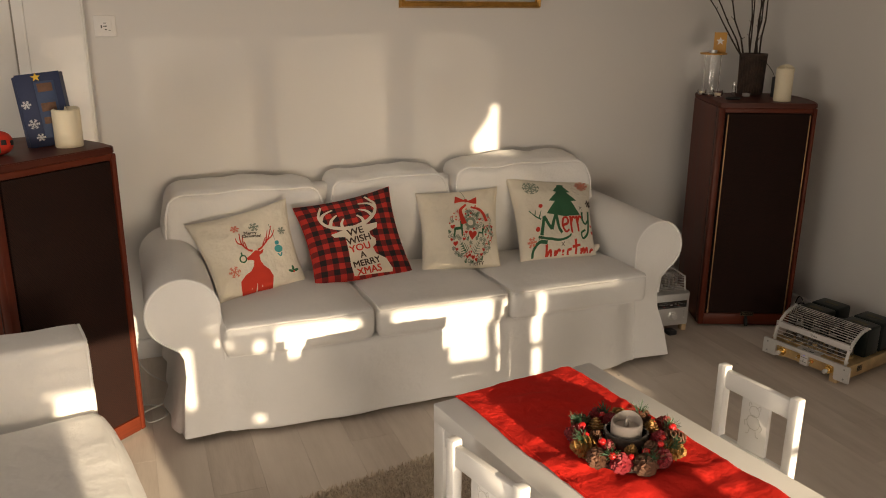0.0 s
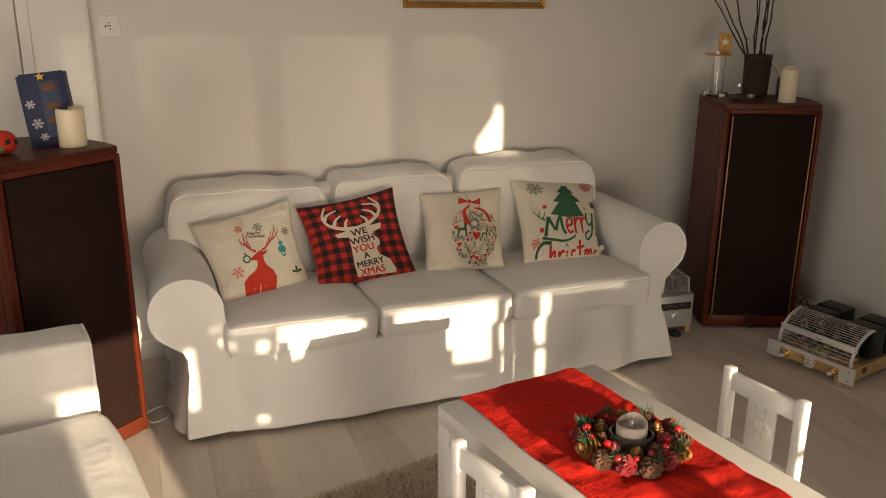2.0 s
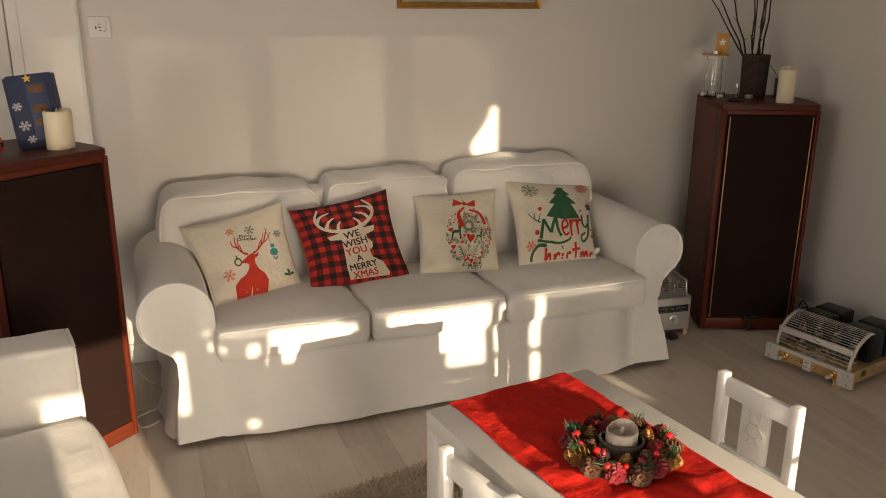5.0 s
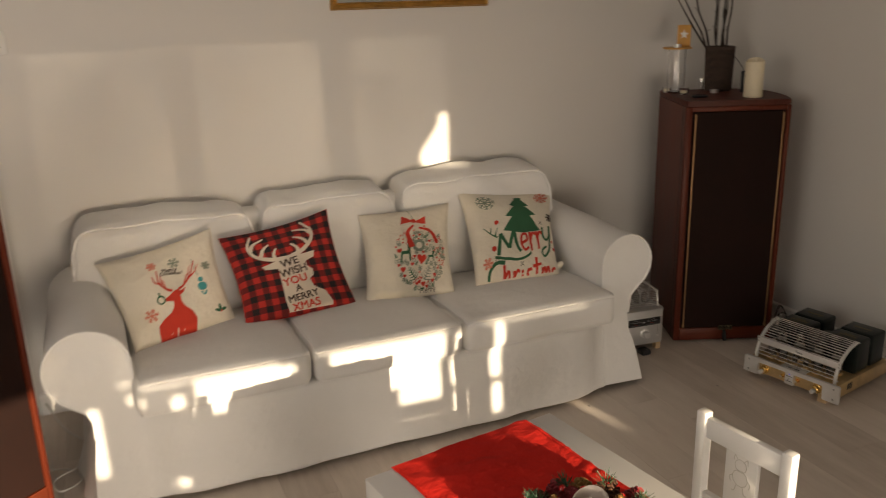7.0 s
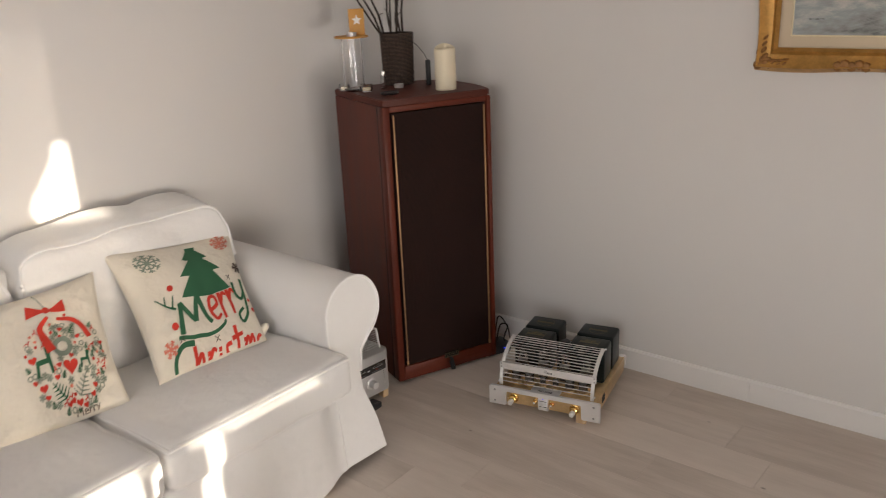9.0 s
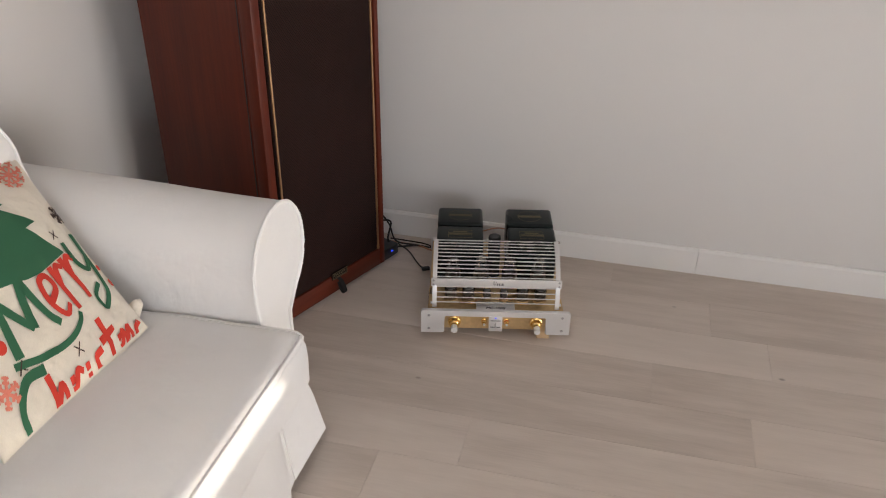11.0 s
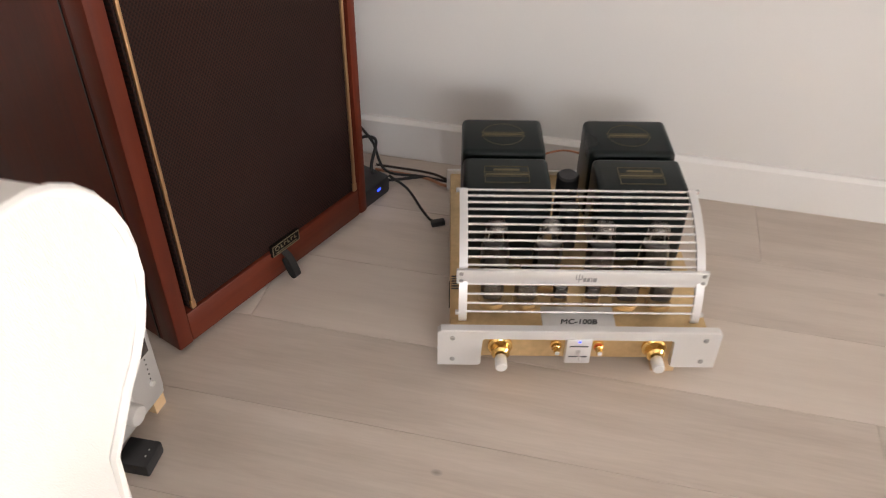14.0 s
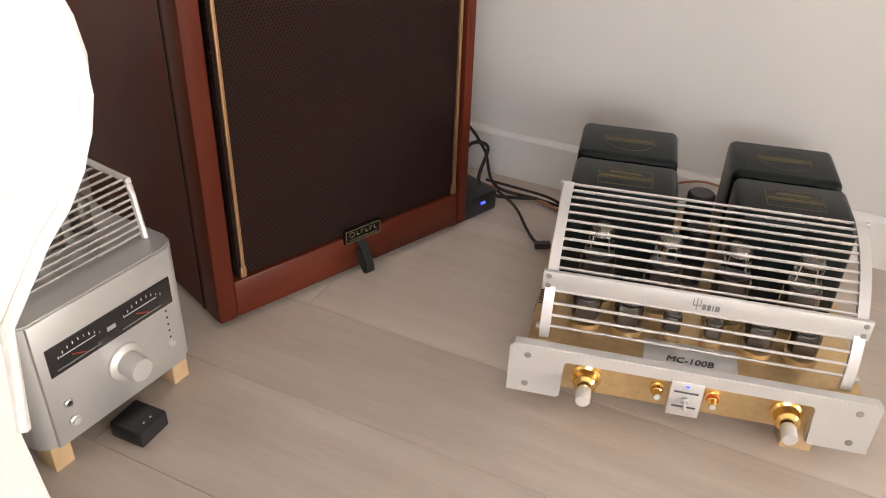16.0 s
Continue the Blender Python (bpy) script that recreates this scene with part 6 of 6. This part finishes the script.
jar = thing("glass_jar", pose(3.018, 3.628, TZ), "tall clear glass cylinder with a round amber lid", "glass jar")
bm = bmesh.new()
lathe(bm, [(0, 0.0), (0.036, 0.0), (0.040, 0.003), (0.040, 0.200), (0.037, 0.200), (0.037, 0.008), (0, 0.008)], 28)
part("glass", bm, M_GLASS, jar).visible_shadow = False
bm = bmesh.new()
lathe(bm, [(0, 0.200), (0.064, 0.200), (0.066, 0.203), (0.064, 0.207), (0, 0.207)], 28)
part("lid", bm, M_AMBER, jar, "amber disc lid")
tag = thing("star_card", pose(3.044, 3.622, TZ + 0.2075, 0, 0, -32), "small amber card with a cut-out star standing on the jar lid", "card")
part("card", boxes((-0.028, 0.032, -0.003, 0.003, 0, 0.098), b=0.001), M_AMBER, tag)
bm = prism(bmesh.new(), star_outline(0.021), 0, 0.0012)
moved(bm, Matrix.Translation((0.002, -0.0028, 0.056)) @ pose(0, 0, 0, 90, 0, 0))
part("star", bm, M_LACQUER, tag, "pale star")


def tealight(x, y, z, label):
    ob = thing("tealight", pose(x, y, z), label, "tealight")
    bm = bmesh.new()
    lathe(bm, [(0, 0), (0.018, 0), (0.019, 0.014), (0.0182, 0.014), (0.0172, 0.003), (0, 0.003)], 20)
    part("cup", bm, M_TEALIGHT, ob)
    bm = bmesh.new()
    lathe(bm, [(0.0172, 0.004), (0.0172, 0.011), (0.003, 0.012), (0, 0.0115)], 20)
    part("wax", bm, M_WHITE_MARK, ob)
    bm = bmesh.new()
    tube(bm, [(0, 0, 0.011), (0.0005, 0, 0.018)], 0.0007, 5)
    part("wick", bm, M_WHITE_MARK, ob)


tealight(2.998, 3.606, TZ + 0.2075, "white tealight standing on the jar lid")
tealight(3.150, 3.515, TZ, "white tealight in an aluminium cup on the loudspeaker")
for x, y, r, h in ((3.012, 3.560, 0.025, 0.030), (2.998, 3.665, 0.022, 0.026)):
    g = thing("glass_votive", pose(x, y, TZ), "small clear glass candle holder with a cream tealight", "candle holder", "glass candle holders on the loudspeaker")
    bm = bmesh.new()
    lathe(bm, [(0, 0), (r * 0.8, 0), (r, h * 0.4), (r * 0.92, h), (r * 0.84, h), (r * 0.88, h * 0.4), (r * 0.7, 0.004), (0, 0.004)], 20)
    part("glass", bm, M_GLASS, g).visible_shadow = False
    bm = bmesh.new()
    lathe(bm, [(0, 0.005), (r * 0.62, 0.005), (r * 0.62, 0.015), (0, 0.017)], 16)
    part("wax", bm, M_WAX, g)
bot = thing("glass_vial", pose(3.110, 3.560, TZ), "slim clear glass vial with a metal cap", "vial")
bm = bmesh.new()
lathe(bm, [(0, 0), (0.010, 0), (0.010, 0.045), (0.008, 0.050), (0.007, 0.050), (0.0088, 0.044), (0.0088, 0.003), (0, 0.003)], 14)
part("glass", bm, M_GLASS, bot).visible_shadow = False
bm = bmesh.new()
lathe(bm, [(0.0085, 0.050), (0.0085, 0.066), (0, 0.067)], 14)
part("cap", bm, M_STEEL, bot)
ph = thing("black_coaster", pose(2.990, 3.420, TZ, 0, 0, -10), "small flat black oval dish on the loudspeaker", "dish")
bm = bmesh.new()
lathe(bm, [(0, 0), (0.030, 0), (0.034, 0.004), (0.032, 0.007), (0.028, 0.005), (0, 0.004)], 24)
moved(bm, Matrix.Diagonal((1.15, 0.8, 1.4, 1)))
part("dish", bm, M_BLACK, ph)

bag = thing("gift_bag", pose(0.006, 3.285, 1.091, -3, -5, 12) @ Matrix.Diagonal((1.0, 1.0, 0.92, 1)), "navy blue paper gift bag with yellow stars and white snowflakes", "gift bag")
bm = bmesh.new()
ol = [(-0.082, -0.035), (0.060, -0.045), (0.085, 0.040), (-0.055, 0.045)]
prism(bm, ol, 0, 0.255, 0.0015)
part("body", bm, M_NAVY, bag)
part("flap", boxes((-0.074, 0.062, -0.049, -0.044, 0.0, 0.262), b=0.001), M_NAVY, bag)
pan = part("picture_panel", boxes((-0.022, 0.040, -0.0515, -0.048, 0.03, 0.232), b=0.001), M_NAVY_LIGHT, bag, "muted picture panel in brown and blue")
for z, h, m in ((0.195, 0.030, M_BROWN_CARD), (0.165, 0.022, M_NAVY_LIGHT), (0.125, 0.030, M_BROWN_CARD), (0.08, 0.024, M_BROWN_CARD)):
    part("panel_patch", boxes((-0.014, 0.032, -0.0528, -0.051, z, z + h), b=0.0005), m, pan)
for x, z, r, m in ((-0.012, 0.248, 0.016, M_YELLOW), (0.034, 0.014, 0.013, M_YELLOW)):
    bm = prism(bmesh.new(), star_outline(r), 0, 0.0012)
    moved(bm, Matrix.Translation((x, -0.0515, z)) @ pose(0, 0, 0, 90, 0, 0))
    part("star", bm, m, bag)
for x, z, r in ((-0.058, 0.155, 0.015), (-0.048, 0.085, 0.018), (-0.036, 0.035, 0.014)):
    bm = flake(r, 6, 0.003)
    moved(bm, Matrix.Translation((x, -0.0502, z)) @ pose(0, 0, 0, 90, 0, 0))
    part("snowflake", bm, M_PALE, bag)
toy = thing("red_felt_ball", pose(-0.140, 3.120, 1.089), "round red felt decoration with black and green patches", "decoration")
bm = bmesh.new()
lathe(bm, [(0, 0)] + [(0.046 * math.sin(radians(a)) ** 0.8, 0.038 - 0.038 * math.cos(radians(a))) for a in range(15, 180, 15)] + [(0, 0.076)], 24)
part("ball", bm, M_RED_TOY, toy)
for a, z, m in ((-60, 0.045, M_BLACK_SOFT), (-20, 0.040, M_BLACK_SOFT), (-85, 0.022, M_GREEN_INK)):
    bm = boxes((0.043, 0.0475, -0.008, 0.008, z - 0.008, z + 0.008), b=0.001)
    moved(bm, pose(0, 0, 0, 0, 0, a))
    part("patch", bm, m, toy)


# ---- candle wreath on the table ----
WZ = TH + 0.0065
WC = (1.304, 1.680)
wre = thing("candle_wreath", pose(WC[0], WC[1], WZ) @ Matrix.Diagonal((1.17, 1.17, 1.08, 1)), "wreath of painted pine cones, needles and red berries", "wreath")
bm = bmesh.new()
tube(bm, [(0.085 * math.cos(k * 0.2618), 0.085 * math.sin(k * 0.2618), 0.014) for k in range(24)], 0.013, 8, True)
part("ring", bm, M_TWIG, wre)


def pine_cone(m, r, material):
    bm = bmesh.new()
    lathe(bm, [(0, -r), (r * 0.45, -r * 0.6), (r * 0.5, 0), (r * 0.3, r * 0.8), (0, r * 1.1)], 8, m)
    for row in range(6):
        zz = -r * 0.75 + row * r * 0.33
        rr = r * (0.62, 0.86, 0.92, 0.80, 0.58, 0.30)[row]
        n = (7, 9, 9, 8, 6, 4)[row]
        for k in range(n):
            a = 2 * math.pi * (k + 0.5 * (row % 2)) / n
            ca, sa = math.cos(a), math.sin(a)
            w = r * 0.24
            base = [(rr * 0.35, -w * 0.5, zz), (rr * 0.35, w * 0.5, zz), (rr, w, zz + r * 0.12), (rr * 1.10, 0, zz + r * 0.20), (rr, -w, zz + r * 0.12)]
            up = [bm.verts.new(m @ Vector((ca * x - sa * y, sa * x + ca * y, z))) for x, y, z in base]
            dn = [bm.verts.new(m @ Vector((ca * x - sa * y, sa * x + ca * y, z - r * 0.10))) for x, y, z in base]
            bm.faces.new(up)
            bm.faces.new(list(reversed(dn)))
            for i in range(5):
                bm.faces.new((up[i], dn[i], dn[(i + 1) % 5], up[(i + 1) % 5]))
    bmesh.ops.recalc_face_normals(bm, faces=bm.faces)
    return part("pine_cone", bm, material, wre, smooth=False)


rng = random.Random(7)
kinds = [M_CONE_RED, M_CONE, M_CONE_RED, M_CONE_GOLD, M_CONE, M_CONE_RED, M_CONE, M_CONE_GOLD, M_CONE_RED, M_CONE, M_CONE_RED, M_CONE_GOLD, M_CONE]
first = 232
for k in range(13):
    a = radians(first + 360 * k / 13)
    rad = 0.096 + rng.uniform(-0.006, 0.010)
    pine_cone(pose(rad * math.cos(a), rad * math.sin(a), 0.027, 78 + rng.uniform(-20, 10), 0, math.degrees(a) + 90 + rng.uniform(-25, 25)), rng.uniform(0.023, 0.028), kinds[k])
for k in range(9):
    a = radians(first + 14 + 40 * k)
    pine_cone(pose(0.066 * math.cos(a), 0.066 * math.sin(a), 0.040, rng.uniform(-25, 25), rng.uniform(-25, 25), 0), rng.uniform(0.014, 0.018), (M_CONE_GOLD, M_CONE, M_CONE_RED)[k % 3])
for k in range(14):
    a = radians(first + 12 + 26 * k)
    rad = rng.uniform(0.070, 0.105)
    bm = bmesh.new()
    bmesh.ops.create_icosphere(bm, subdivisions=2, radius=rng.uniform(0.0065, 0.009), matrix=pose(rad * math.cos(a), rad * math.sin(a), rng.uniform(0.038, 0.052)))
    part("berry", bm, M_BERRY, wre)
for k in range(8):
    a = radians(first + 30 + 45 * k)
    bm = bmesh.new()
    c = Vector((0.088 * math.cos(a), 0.088 * math.sin(a), 0.036))
    lean = Vector((math.cos(a + 0.5), math.sin(a + 0.5), 0.5)).normalized()
    for _ in range(46):
        d = (lean * 0.8 + Vector((rng.uniform(-1, 1), rng.uniform(-1, 1), rng.uniform(-0.2, 1)))).normalized()
        p = c + lean * rng.uniform(0, 0.018)
        tube(bm, [p, p + d * rng.uniform(0.018, 0.032)], 0.0008, 3, False, 0.0004)
    part("needle_sprig", bm, M_NEEDLE, wre)
hold = thing("candle_bowl", pose(WC[0], WC[1], WZ), "smoky dark glass bowl holding the candle in the wreath", "candle holder")
bm = bmesh.new()
lathe(bm, [(0, 0), (0.030, 0.0), (0.050, 0.018), (0.056, 0.040), (0.053, 0.055), (0.048, 0.058), (0.046, 0.055), (0.050, 0.040), (0.040, 0.020), (0, 0.016)], 30)
part("bowl", bm, M_BOWL, hold)
candle(WC[0], WC[1], WZ + 0.017, 0.0375, 0.066, "short grey-beige flameless candle with a wavy rim in the wreath", 0.006, M_WAX_GREY)


# ---- shaggy rug ----
rug = tagged(part("rug", boxes((0.02, 0.86, -1.52, -0.02, 0.0, 0.010), b=0.004), M_RUG, None), "beige long-pile rug under the low table", "rug")
rug.matrix_world = pose(0.56, 2.490, 0, 0, 0, 12.6)
gen = np.random.default_rng(3)
n = 30000
px, py = gen.uniform(0.0, 0.88, n), gen.uniform(-1.54, 0.0, n) * gen.uniform(0.25, 1.0, n)
ang, ln, lean = gen.uniform(0, 6.283, n), gen.uniform(0.014, 0.030, n), gen.uniform(0.2, 0.9, n)
dx, dy = np.cos(ang), np.sin(ang)
w = 0.0017
verts = np.empty((n, 5, 3))
base = np.stack([px, py, np.full(n, 0.007)], 1)
side = np.stack([-dy * w, dx * w, np.zeros(n)], 1)
mid = base + np.stack([dx * ln * lean * 0.35, dy * ln * lean * 0.35, ln * 0.62], 1)
tip = base + np.stack([dx * ln * lean, dy * ln * lean, ln * (1 - 0.35 * lean)], 1)
verts[:, 0], verts[:, 1], verts[:, 2], verts[:, 3], verts[:, 4] = base - side, base + side, mid + side, mid - side, tip
idx = np.arange(n) * 5
faces = [(i, i + 1, i + 2, i + 3) for i in idx] + [(i + 3, i + 2, i + 4) for i in idx]
me = bpy.data.meshes.new("rug_pile")
me.from_pydata(verts.reshape(-1, 3).tolist(), [], [tuple(int(a) for a in f) for f in faces])
me.materials.append(M_PILE)
pile = new("shag", me)
pile.parent = rug
tagged(pile, kind="stuff")


# ---- floor planks, seam by seam ----
PW, PL, GAP = 0.1705, 1.285, 0.0003
bm = bmesh.new()
box(bm, -PW / 2 + GAP, PW / 2 - GAP, -PL / 2 + GAP, PL / 2 - GAP, -0.008, 0.0, b=0.00035, seg=1)
plank_mesh = bpy.data.meshes.new("plank")
bm.to_mesh(plank_mesh)
bm.free()
plank_mesh.materials.append(M_PLANK)
floor = bpy.data.objects["floor"]
joints = [2.43, 2.13, 3.262, 2.29, 3.33, 2.72]
for row in range(-1, 35):
    x = 3.2985 + PW / 2 - PW * row
    if x < X0 - 0.1:
        break
    j = joints[row] if 0 <= row < len(joints) else 2.0 + (row * 0.618 % 1) * PL
    y = j - PL / 2
    while y - PL / 2 > Y0 - 0.2:
        y -= PL
    while y - PL / 2 < Y1 + 0.1:
        lo, hi = max(y - PL / 2, Y0 - 0.09), min(y + PL / 2, Y1 + 0.09)
        if hi - lo < PL - 0.001:
            if hi - lo < 0.03:
                y += PL
                continue
            bm = bmesh.new()
            box(bm, -PW / 2 + GAP, PW / 2 - GAP, -(hi - lo) / 2 + GAP, (hi - lo) / 2 - GAP, -0.008, 0.0, b=0.00035, seg=1)
            cut = bpy.data.meshes.new("plank")
            bm.to_mesh(cut)
            bm.free()
            cut.materials.append(M_PLANK)
            ob = new("plank", cut)
        else:
            ob = new("plank", plank_mesh)
        ob.location = (x, (lo + hi) / 2, 0)
        ob.parent = floor
        y += PL
